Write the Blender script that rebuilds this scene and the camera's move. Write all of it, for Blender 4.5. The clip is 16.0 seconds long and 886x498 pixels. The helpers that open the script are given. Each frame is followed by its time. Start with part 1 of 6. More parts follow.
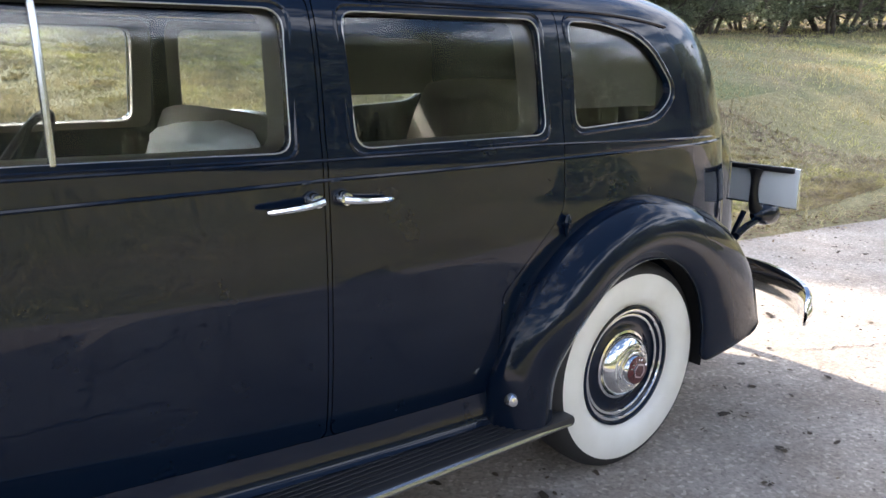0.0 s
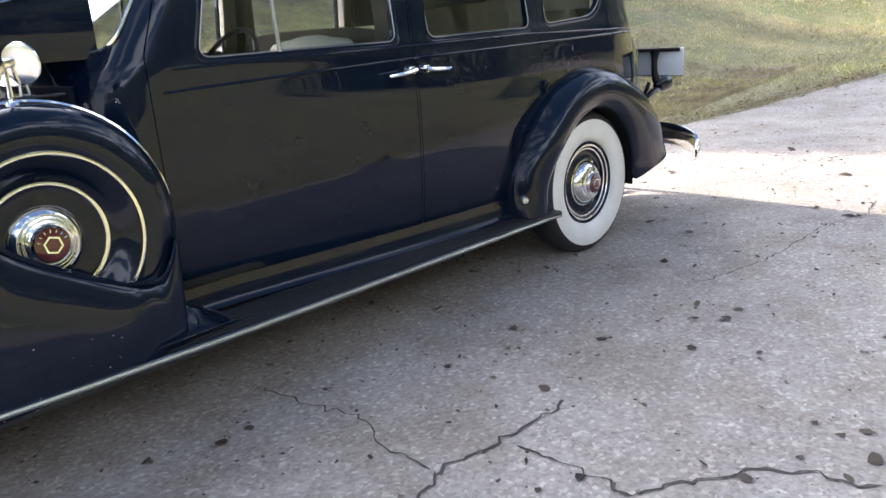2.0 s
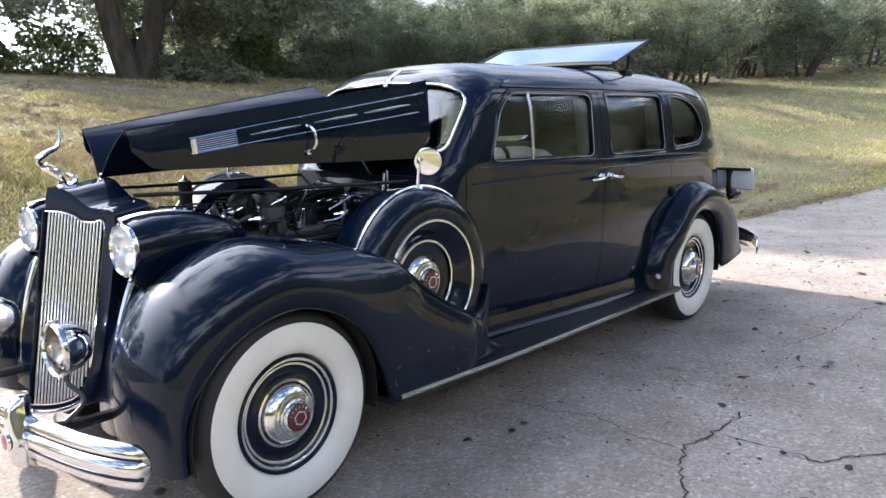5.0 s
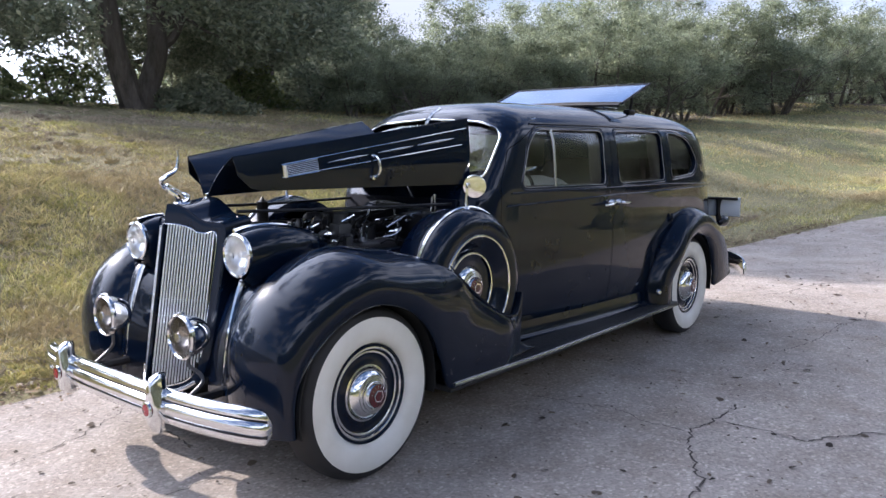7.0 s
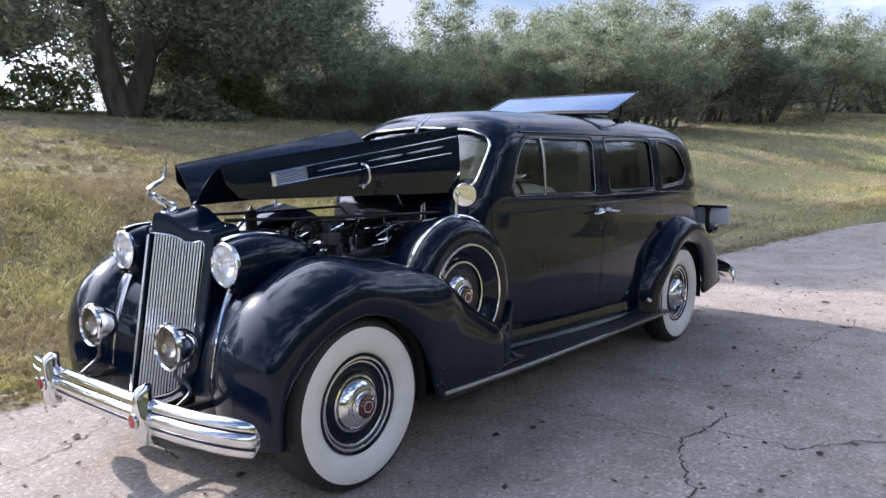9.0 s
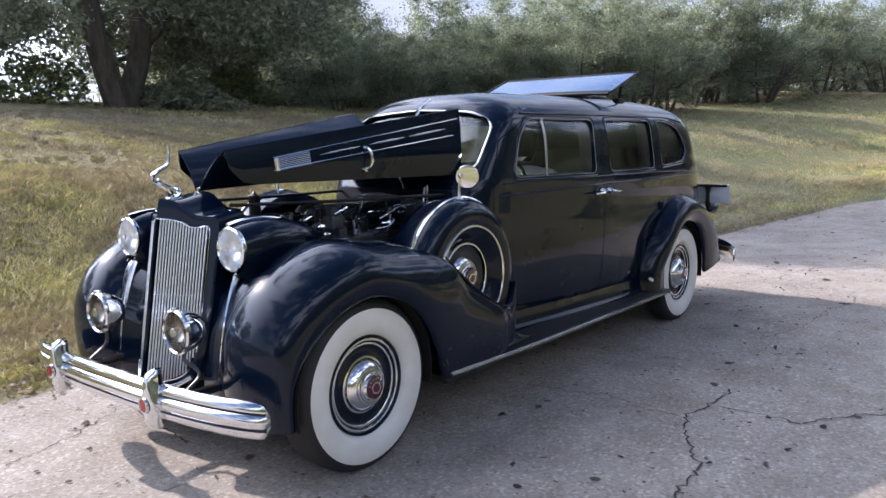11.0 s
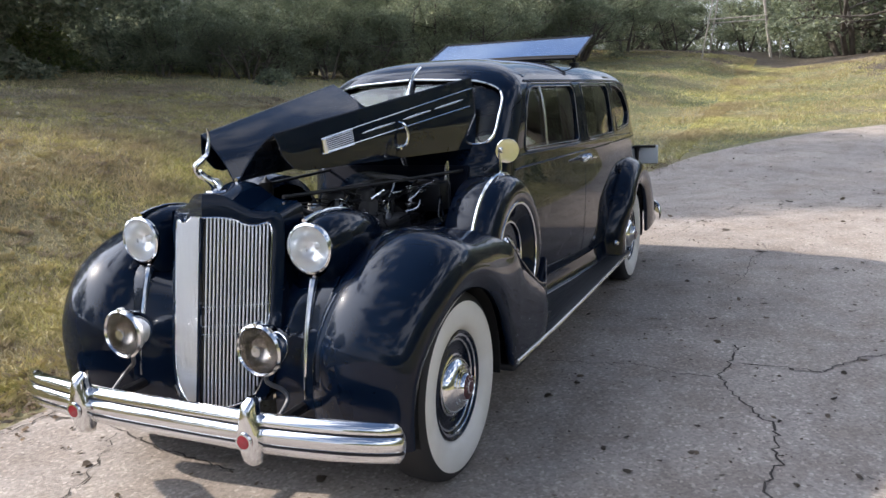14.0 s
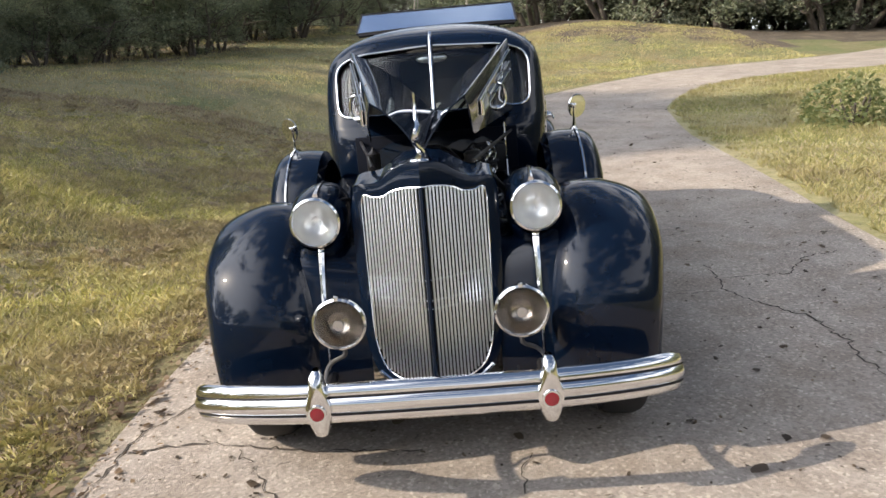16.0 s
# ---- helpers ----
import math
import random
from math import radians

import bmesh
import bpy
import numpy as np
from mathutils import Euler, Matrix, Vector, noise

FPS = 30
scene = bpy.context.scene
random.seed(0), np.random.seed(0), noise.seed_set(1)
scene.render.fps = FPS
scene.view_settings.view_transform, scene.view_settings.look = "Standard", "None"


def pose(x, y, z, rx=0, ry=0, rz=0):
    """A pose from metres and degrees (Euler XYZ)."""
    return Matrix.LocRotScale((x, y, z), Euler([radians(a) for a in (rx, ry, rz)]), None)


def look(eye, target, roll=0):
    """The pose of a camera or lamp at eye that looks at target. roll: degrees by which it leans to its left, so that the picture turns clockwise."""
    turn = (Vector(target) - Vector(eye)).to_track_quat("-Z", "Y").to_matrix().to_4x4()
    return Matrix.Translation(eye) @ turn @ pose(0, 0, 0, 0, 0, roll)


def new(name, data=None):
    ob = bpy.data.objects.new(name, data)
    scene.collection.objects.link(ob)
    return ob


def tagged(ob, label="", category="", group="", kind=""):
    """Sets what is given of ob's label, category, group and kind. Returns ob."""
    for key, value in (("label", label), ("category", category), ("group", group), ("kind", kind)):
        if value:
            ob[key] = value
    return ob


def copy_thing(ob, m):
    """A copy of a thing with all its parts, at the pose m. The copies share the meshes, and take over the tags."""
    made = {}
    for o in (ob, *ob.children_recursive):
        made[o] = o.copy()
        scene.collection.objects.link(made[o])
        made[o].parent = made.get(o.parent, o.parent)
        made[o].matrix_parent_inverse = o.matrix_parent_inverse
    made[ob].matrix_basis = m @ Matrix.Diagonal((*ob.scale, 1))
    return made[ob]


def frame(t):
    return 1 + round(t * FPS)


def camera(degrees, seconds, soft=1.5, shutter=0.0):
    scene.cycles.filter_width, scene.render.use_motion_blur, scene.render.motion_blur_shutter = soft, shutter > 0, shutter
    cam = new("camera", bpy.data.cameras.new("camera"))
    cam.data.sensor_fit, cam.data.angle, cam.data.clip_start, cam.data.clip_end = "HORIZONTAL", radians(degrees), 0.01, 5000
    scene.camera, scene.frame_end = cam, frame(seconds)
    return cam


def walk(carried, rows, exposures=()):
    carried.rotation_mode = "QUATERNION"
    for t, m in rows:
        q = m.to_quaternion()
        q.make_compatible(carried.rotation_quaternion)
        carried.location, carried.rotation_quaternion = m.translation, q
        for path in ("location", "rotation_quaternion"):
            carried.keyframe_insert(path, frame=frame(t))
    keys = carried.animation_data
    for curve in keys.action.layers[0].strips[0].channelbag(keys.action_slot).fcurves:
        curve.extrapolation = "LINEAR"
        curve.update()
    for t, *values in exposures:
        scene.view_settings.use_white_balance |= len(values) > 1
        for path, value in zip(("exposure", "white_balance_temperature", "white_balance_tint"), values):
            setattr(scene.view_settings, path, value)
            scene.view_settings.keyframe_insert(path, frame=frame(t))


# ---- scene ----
cam = camera(60.2, 16.0)
PATH = [
    (0, (1.405, -2.385, 1.39), (2.572, -0.832, 0.918), 0.2),
    (0.5, (1.048, -2.63, 1.345), (2.273, -1.104, 0.93), -1.9),
    (1, (0.697, -2.851, 1.3), (1.952, -1.355, 0.869), -3.0),
    (1.5, (0.392, -3.035, 1.253), (1.666, -1.577, 0.752), -3.9),
    (2, (0.091, -3.058, 1.241), (1.429, -1.685, 0.672), -4.5),
    (2.5, (-0.171, -3.01, 1.251), (1.152, -1.669, 0.58), -4.6),
    (3, (-0.389, -2.824, 1.281), (0.92, -1.462, 0.623), -4.6),
    (3.5, (-0.67, -2.714, 1.299), (0.699, -1.352, 0.778), -3.0),
    (3.8, (-0.863, -2.679, 1.343), (0.545, -1.336, 0.882), -2.4),
    (4, (-0.978, -2.707, 1.363), (0.45, -1.376, 0.927), -1.9),
    (4.5, (-1.261, -2.826, 1.385), (0.2, -1.515, 0.998), -1.2),
    (5, (-1.562, -2.887, 1.406), (-0.082, -1.587, 1.063), -0.6),
    (5.2, (-1.695, -2.898, 1.394), (-0.212, -1.597, 1.064), -0.4),
    (7.3, (-2.21, -3.046, 1.407), (-0.681, -1.781, 1.157), 0.0),
    (7.5, (-2.21, -3.049, 1.408), (-0.677, -1.787, 1.165), 0.0),
    (8, (-2.196, -3.029, 1.407), (-0.656, -1.774, 1.173), -0.0),
    (8.5, (-2.188, -3.028, 1.41), (-0.647, -1.775, 1.177), -0.0),
    (9, (-2.19, -3.022, 1.41), (-0.648, -1.77, 1.168), -0.0),
    (11.5, (-2.225, -3.005, 1.387), (-0.676, -1.776, 1.089), -1.3),
    (12, (-2.223, -2.942, 1.399), (-0.656, -1.745, 1.065), -1.6),
    (12.5, (-2.243, -2.82, 1.428), (-0.642, -1.68, 1.057), -1.8),
    (13, (-2.23, -2.587, 1.431), (-0.578, -1.528, 1.043), -1.9),
    (13.5, (-2.355, -2.285, 1.448), (-0.641, -1.331, 1.055), -2.0),
    (14, (-2.566, -1.941, 1.471), (-0.787, -1.114, 1.084), -2.4),
    (14.5, (-2.674, -1.535, 1.5), (-0.834, -0.855, 1.106), -3.0),
    (15, (-2.844, -1.08, 1.506), (-0.956, -0.567, 1.088), -3.9),
    (15.5, (-2.976, -0.644, 1.51), (-1.056, -0.324, 1.052), -4.6),
    (16, (-3.044, -0.186, 1.513), (-1.107, -0.091, 1.025), -5.1),
]
walk(cam, [(t, look(eye, target, roll)) for t, eye, target, roll in PATH], exposures=[(0.0, 1.75, 5950, 15), (1.0, 1.6, 5900, 15), (3.5, 1.7, 5800, 15), (5.0, 1.3, 5750, 16), (7.5, 0.76, 5500, 20), (9.0, 0.72, 5480, 20), (12.5, 0.66, 5600, 18), (14.5, 0.55, 5950, 14), (16.0, 0.52, 6350, 13)])

# ---- sky and sun ----
SUN_TO = Vector((-0.28, 1.47, 1.0)).normalized()
world = bpy.data.worlds.new("sky")
scene.world = world
world.use_nodes = True
wt = world.node_tree
wt.nodes.clear()
sky = wt.nodes.new("ShaderNodeTexSky")
sky.sky_type = "NISHITA"
sky.sun_disc = False
sky.sun_elevation = math.asin(SUN_TO.z)
sky.sun_rotation = math.atan2(SUN_TO.x, SUN_TO.y)
sky.air_density, sky.dust_density, sky.ozone_density = 1.1, 1.8, 1.0
coord = wt.nodes.new("ShaderNodeTexCoord")
squash = wt.nodes.new("ShaderNodeMapping")
squash.inputs["Scale"].default_value = (1.0, 1.0, 2.6)
puffs = wt.nodes.new("ShaderNodeTexNoise")
puffs.inputs["Scale"].default_value = 2.9
puffs.inputs["Detail"].default_value = 8.0
puffs.inputs["Roughness"].default_value = 0.58
ramp = wt.nodes.new("ShaderNodeValToRGB")
ramp.color_ramp.elements[0].position, ramp.color_ramp.elements[1].position = 0.41, 0.54
mix = wt.nodes.new("ShaderNodeMix")
mix.data_type = "RGBA"
back = wt.nodes.new("ShaderNodeBackground")
back.inputs["Strength"].default_value = 0.088
wout = wt.nodes.new("ShaderNodeOutputWorld")
wt.links.new(coord.outputs["Generated"], squash.inputs["Vector"])
wt.links.new(squash.outputs["Vector"], puffs.inputs["Vector"])
# cloud lies in banks above the horizon and thins out overhead
aloft = wt.nodes.new("ShaderNodeSeparateXYZ")
wt.links.new(coord.outputs["Generated"], aloft.inputs["Vector"])
thin = wt.nodes.new("ShaderNodeMapRange")
thin.inputs["From Min"].default_value, thin.inputs["From Max"].default_value = 0.42, 0.9
thin.inputs["To Min"].default_value, thin.inputs["To Max"].default_value = 0.0, 0.16
wt.links.new(aloft.outputs["Z"], thin.inputs["Value"])
cover = wt.nodes.new("ShaderNodeMath")
cover.operation = "SUBTRACT"
wt.links.new(puffs.outputs["Fac"], cover.inputs[0])
wt.links.new(thin.outputs["Result"], cover.inputs[1])
# and closes to a bright veil round the sun
veil = wt.nodes.new("ShaderNodeVectorMath")
veil.operation = "DOT_PRODUCT"
veil.inputs[1].default_value = SUN_TO
wt.links.new(coord.outputs["Generated"], veil.inputs[0])
near_sun = wt.nodes.new("ShaderNodeMapRange")
near_sun.interpolation_type = "SMOOTHSTEP"
near_sun.inputs["From Min"].default_value, near_sun.inputs["From Max"].default_value = 0.45, 0.9
near_sun.inputs["To Min"].default_value, near_sun.inputs["To Max"].default_value = 0.0, 0.22
wt.links.new(veil.outputs["Value"], near_sun.inputs["Value"])
closed = wt.nodes.new("ShaderNodeMath")
wt.links.new(cover.outputs["Value"], closed.inputs[0])
wt.links.new(near_sun.outputs["Result"], closed.inputs[1])
wt.links.new(closed.outputs["Value"], ramp.inputs["Fac"])
wt.links.new(ramp.outputs["Color"], mix.inputs[0])
wt.links.new(sky.outputs["Color"], mix.inputs[6])
# thin cloud glows round the sun and is lit full in the face opposite it
toward = wt.nodes.new("ShaderNodeVectorMath")
toward.operation = "DOT_PRODUCT"
toward.inputs[1].default_value = SUN_TO
wt.links.new(coord.outputs["Generated"], toward.inputs[0])
cloud_light = wt.nodes.new("ShaderNodeMapRange")
cloud_light.interpolation_type = "SMOOTHSTEP"
cloud_light.inputs["From Min"].default_value, cloud_light.inputs["From Max"].default_value = 0.35, -0.45
cloud_light.inputs["To Min"].default_value, cloud_light.inputs["To Max"].default_value = 6.0, 16.0
glow = wt.nodes.new("ShaderNodeMapRange")
glow.interpolation_type = "SMOOTHSTEP"
glow.inputs["From Min"].default_value, glow.inputs["From Max"].default_value = 0.55, 1.0
glow.inputs["To Min"].default_value, glow.inputs["To Max"].default_value = 0.0, 34.0
wt.links.new(toward.outputs["Value"], cloud_light.inputs["Value"])
wt.links.new(toward.outputs["Value"], glow.inputs["Value"])
both = wt.nodes.new("ShaderNodeMath")
both.operation = "ADD"
wt.links.new(cloud_light.outputs["Result"], both.inputs[0])
wt.links.new(glow.outputs["Result"], both.inputs[1])
tint = wt.nodes.new("ShaderNodeVectorMath")
tint.operation = "SCALE"
tint.inputs[0].default_value = (0.98, 1.0, 1.03)
wt.links.new(both.outputs["Value"], tint.inputs["Scale"])
wt.links.new(tint.outputs["Vector"], mix.inputs[7])
wt.links.new(mix.outputs[2], back.inputs["Color"])
wt.links.new(back.outputs["Background"], wout.inputs["Surface"])

sun_data = bpy.data.lights.new("sun", "SUN")
sun_data.energy, sun_data.angle, sun_data.color = 5.0, radians(0.8), (1.0, 0.855, 0.645)
sun = new("sun", sun_data)
sun.matrix_world = look(SUN_TO * 60, (0, 0, 0))

# ---- materials ----
def shader(name, color, rough=0.5, metal=0.0, **more):
    m = bpy.data.materials.new(name)
    m.use_nodes = True
    b = m.node_tree.nodes["Principled BSDF"]
    b.inputs["Base Color"].default_value = (*color, 1)
    b.inputs["Roughness"].default_value = rough
    b.inputs["Metallic"].default_value = metal
    for key, value in more.items():
        b.inputs[key.replace("_", " ")].default_value = value
    return m


def node(m, kind, **values):
    n = m.node_tree.nodes.new(kind)
    for key, value in values.items():
        n.inputs[key].default_value = value
    return n


def link(m, a, b):
    m.node_tree.links.new(a, b)


def noise_at(m, scale, detail=4.0, rough=0.55, distort=0.0, stretch=None):
    c = node(m, "ShaderNodeTexCoord")
    n = node(m, "ShaderNodeTexNoise", Scale=scale, Detail=detail, Roughness=rough, Distortion=distort)
    if stretch:
        g = node(m, "ShaderNodeMapping", Scale=stretch)
        link(m, c.outputs["Object"], g.inputs["Vector"])
        link(m, g.outputs["Vector"], n.inputs["Vector"])
    else:
        link(m, c.outputs["Object"], n.inputs["Vector"])
    return n.outputs["Fac"]


def ramp_of(m, fac, stops):
    r = node(m, "ShaderNodeValToRGB")
    e = r.color_ramp.elements
    while len(e) < len(stops):
        e.new(0.5)
    for el, (p, c) in zip(e, stops):
        el.position, el.color = p, ((*c, 1) if len(c) == 3 else c)
    link(m, fac, r.inputs["Fac"])
    return r.outputs["Color"]


def blend(m, fac, a, b, mode="MIX"):
    x = node(m, "ShaderNodeMix")
    x.data_type, x.blend_type = "RGBA", mode
    for value, sock in ((fac, x.inputs[0]), (a, x.inputs[6]), (b, x.inputs[7])):
        if isinstance(value, (int, float)):
            sock.default_value = value
        elif isinstance(value, tuple):
            sock.default_value = (*value, 1)
        else:
            link(m, value, sock)
    return x.outputs[2]


def paint(m, color=None, rough=None, height=None, strength=0.3, distance=0.01):
    b = m.node_tree.nodes["Principled BSDF"]
    if color is not None:
        link(m, color, b.inputs["Base Color"])
    if rough is not None:
        link(m, rough, b.inputs["Roughness"])
    if height is not None:
        p = node(m, "ShaderNodeBump", Strength=strength, Distance=distance)
        link(m, height, p.inputs["Height"])
        link(m, p.outputs["Normal"], b.inputs["Normal"])
    return m


def grey(v):
    return (v, v, v)


PAINT = shader("navy_paint", (0.003, 0.006, 0.020), 0.4, Coat_Weight=1.0, Coat_Roughness=0.014, Coat_IOR=1.36, Specular_IOR_Level=0.03)
paint(PAINT, color=ramp_of(PAINT, noise_at(PAINT, 1.3, 5), [(0.35, (0.0018, 0.0056, 0.0155)), (0.7, (0.0027, 0.0075, 0.0200))]),
      rough=ramp_of(PAINT, noise_at(PAINT, 7, 6), [(0.3, grey(0.26)), (0.75, grey(0.36))]))
CHROME = shader("chrome", (0.78, 0.79, 0.80), 0.06, 1.0)
paint(CHROME, rough=ramp_of(CHROME, noise_at(CHROME, 25, 5), [(0.3, grey(0.03)), (0.8, grey(0.16))]))
GRILLE_CHROME = shader("grille_chrome", (0.88, 0.89, 0.91), 0.3, 1.0)
DULL_CHROME = shader("dull_chrome", (0.55, 0.56, 0.57), 0.25, 1.0)
WORN_TRIM = shader("worn_window_trim", (0.36, 0.36, 0.36), 0.38, 0.9)
RUBBER = shader("tyre_rubber", (0.018, 0.018, 0.019), 0.75)
WHITE = shader("whitewall", (0.74, 0.73, 0.69), 0.55)
paint(WHITE, color=ramp_of(WHITE, noise_at(WHITE, 5, 6), [(0.3, (0.66, 0.64, 0.58)), (0.7, (0.78, 0.77, 0.73))]))
GLASS = shader("window_glass", (0.80, 0.85, 0.85), 0.0, 0.0, Transmission_Weight=1.0, IOR=1.42)
LENS = shader("lamp_lens", (0.97, 0.98, 0.98), 0.16, 0.0, Transmission_Weight=1.0, IOR=1.4)
BADGE_RED = shader("bright_red_enamel", (0.22, 0.014, 0.022), 0.25, Coat_Weight=0.5)
RED = shader("red_enamel", (0.075, 0.010, 0.013), 0.25, Coat_Weight=0.6)
BLACK = shader("black_engine_paint", (0.010, 0.010, 0.012), 0.42, Specular_IOR_Level=0.3)
paint(BLACK, rough=ramp_of(BLACK, noise_at(BLACK, 18, 5), [(0.3, grey(0.28)), (0.75, grey(0.6))]))
# near-black colour that stands for the shade inside cavities
DARK = shader("cavity_shade_black", (0.006, 0.006, 0.006), 0.9)
CHIP = shader("bare_primer_chip", (0.30, 0.30, 0.29), 0.7)
GARNISH = shader("drab_window_reveal", (0.075, 0.062, 0.052), 0.55)
COWL = shader("matt_navy_cowl", (0.005, 0.007, 0.014), 0.75, Specular_IOR_Level=0.1)
FOG_BOWL = shader("tinted_fog_bowl", (0.36, 0.32, 0.28), 0.22, 1.0)
IRON = shader("grey_engine_iron", (0.09, 0.09, 0.095), 0.45, 0.6)
MAT = shader("rubber_step_mat", (0.013, 0.014, 0.017), 0.5)
CLOTH = shader("grey_brown_seat_cloth", (0.05, 0.044, 0.038), 0.95)
TRIM_WOOD = shader("brown_window_garnish", (0.16, 0.075, 0.04), 0.4)
FLEECE = shader("white_fleece", (0.72, 0.72, 0.68), 0.95)
PLATE = shader("plate_enamel", (0.62, 0.66, 0.70), 0.35)
SOLAR = shader("blue_mirror_panel", (0.42, 0.56, 0.80), 0.10, 0.9)
REFLECTOR = shader("lamp_reflector", (0.93, 0.94, 0.94), 0.3, 1.0)
MIRROR = shader("mirror_glass", (0.85, 0.86, 0.86), 0.02, 1.0)

# ---- mesh helpers ----
def grid(p, closed=False):
    """A quad sheet from an array of n by m points."""
    p = np.asarray(p, float)
    n, m, _ = p.shape
    f = []
    for i in range(n - 1):
        for j in range(m if closed else m - 1):
            k = (j + 1) % m
            f.append((i * m + j, i * m + k, (i + 1) * m + k, (i + 1) * m + j))
    return p.reshape(-1, 3), f


def join(*geos):
    v, f, at = [], [], 0
    for gv, gf in geos:
        v.append(np.asarray(gv, float).reshape(-1, 3))
        f += [tuple(i + at for i in q) for q in gf]
        at += len(gv)
    return np.concatenate(v), f


def flip(g):
    return g[0], [q[::-1] for q in g[1]]


def mirrored(g):
    return np.asarray(g[0]) * (1, -1, 1), [q[::-1] for q in g[1]]


def moved(g, m):
    return np.array([m @ Vector(v) for v in g[0]]), g[1]


def spline(pts, n):
    """n points along a smooth curve through pts."""
    p = np.asarray(pts, float)
    k = len(p)
    t = np.linspace(0, k - 1 - 1e-9, n)
    i = t.astype(int)
    u = (t - i)[:, None]
    a, b, c, d = p[np.maximum(i - 1, 0)], p[i], p[np.minimum(i + 1, k - 1)], p[np.minimum(i + 2, k - 1)]
    return 0.5 * (2 * b + (c - a) * u + (2 * a - 5 * b + 4 * c - d) * u ** 2 + (3 * b - a - 3 * c + d) * u ** 3)


def tube(pts, r, seg=8, cap=True):
    """A round bar along pts; r is one radius or one for each point."""
    p = np.asarray(pts, float)
    n = len(p)
    r = np.broadcast_to(np.asarray(r, float), (n,))
    tan = np.gradient(p, axis=0)
    tan /= np.linalg.norm(tan, axis=1)[:, None] + 1e-12
    up = np.array((0, 0, 1.0)) if abs(tan[0][2]) < 0.9 else np.array((1.0, 0, 0))
    rows = []
    for i in range(n):
        a = np.cross(tan[i], up)
        a /= np.linalg.norm(a) + 1e-12
        b = np.cross(a, tan[i])
        up = b
        ang = np.arange(seg) * 2 * np.pi / seg
        rows.append(p[i] + r[i] * (np.cos(ang)[:, None] * a + np.sin(ang)[:, None] * b))
    v, f = grid(np.array(rows), True)
    f = [q[::-1] for q in f]
    if cap:
        f += [tuple(range(seg)), tuple(reversed(range((n - 1) * seg, n * seg)))]
    return v, f


def revolve(profile, centre, axis=(0, -1, 0), seg=40, arc=None):
    """Turn a profile of (radius, height) round an axis."""
    ax = Vector(axis).normalized()
    a = ax.orthogonal().normalized()
    b = ax.cross(a)
    ang = np.arange(seg) * 2 * np.pi / seg
    c = np.array(centre, float)
    rows = [c + np.array(ax) * h + r * (np.cos(ang)[:, None] * np.array(a) + np.sin(ang)[:, None] * np.array(b)) for r, h in profile]
    return flip(grid(np.array(rows), True))


def box(centre, size, bevel=0.01, segments=2, m=None):
    bm = bmesh.new()
    bmesh.ops.create_cube(bm, size=1, matrix=Matrix.Diagonal((*size, 1)))
    if bevel:
        bmesh.ops.bevel(bm, geom=bm.edges[:], offset=bevel, segments=segments, profile=0.5, affect="EDGES")
    t = Matrix.Translation(centre) @ (m if m else Matrix())
    bm.transform(t)
    g = np.array([v.co[:] for v in bm.verts]), [tuple(v.index for v in f.verts) for f in bm.faces]
    bm.free()
    return g


def solid_sheet(p, thick):
    """A sheet of points given a thickness, closed at its rims."""
    p = np.asarray(p, float)
    n, m, _ = p.shape
    du, dv = np.gradient(p, axis=0), np.gradient(p, axis=1)
    nor = np.cross(du, dv)
    nor /= np.linalg.norm(nor, axis=2)[..., None] + 1e-12
    q = p - nor * thick
    av, af = grid(p)
    bv, bf = grid(q)
    rim = [i for i in range(m)] + [i * m + m - 1 for i in range(1, n)] + [(n - 1) * m + j for j in range(m - 2, -1, -1)] + [i * m for i in range(n - 2, 0, -1)]
    k = n * m
    side = [(rim[i], rim[i - 1], rim[i - 1] + k, rim[i] + k) for i in range(len(rim))]
    return np.concatenate((av, bv)), af + [tuple(i + k for i in f[::-1]) for f in bf] + [s[::-1] for s in side]


def mesh_of(name, g, material, smooth=True, angle=38):
    me = bpy.data.meshes.new(name)
    me.from_pydata(np.asarray(g[0]).tolist(), [], g[1])
    if smooth:
        me.shade_smooth()
        me.set_sharp_from_angle(angle=radians(angle))
    me.materials.append(material)
    if material in (GLASS, LENS):
        bm = bmesh.new()
        bm.from_mesh(me)
        bmesh.ops.recalc_face_normals(bm, faces=bm.faces)
        bm.to_mesh(me)
        bm.free()
    me.update()
    return me


def part(name, g, material, parent, label="", smooth=True, angle=38):
    me = g if isinstance(g, bpy.types.Mesh) else mesh_of(name, g, material, smooth, angle)
    ob = new(name, me)
    ob.parent = parent
    ob.visible_shadow = material is not GLASS
    return tagged(ob, label)


def thing(name, label, category, place=(0, 0, 0), group="", kind=""):
    ob = new(name)
    ob.location = place
    ob.empty_display_size = 0.1
    return tagged(ob, label, category, group, kind)


def structure(name, g, material, label, category, smooth=True, kind="structure"):
    return tagged(new(name, mesh_of(name, g, material, smooth)), label, category, "", kind)


def rounded(pts, r, n=6):
    """A closed outline with its corners rounded."""
    out = []
    k = len(pts)
    r = r if isinstance(r, (list, tuple)) else [r] * k
    for i in range(k):
        a, b, c = (np.array(pts[j % k], float) for j in (i - 1, i, i + 1))
        u, w = (a - b) / np.linalg.norm(a - b), (c - b) / np.linalg.norm(c - b)
        d = min(r[i], 0.47 * np.linalg.norm(a - b), 0.47 * np.linalg.norm(c - b))
        for s in np.linspace(0, 1, n):
            p, q = b + u * d, b + w * d
            out.append((1 - s) ** 2 * p + 2 * s * (1 - s) * b + s ** 2 * q)
    return np.array(out)


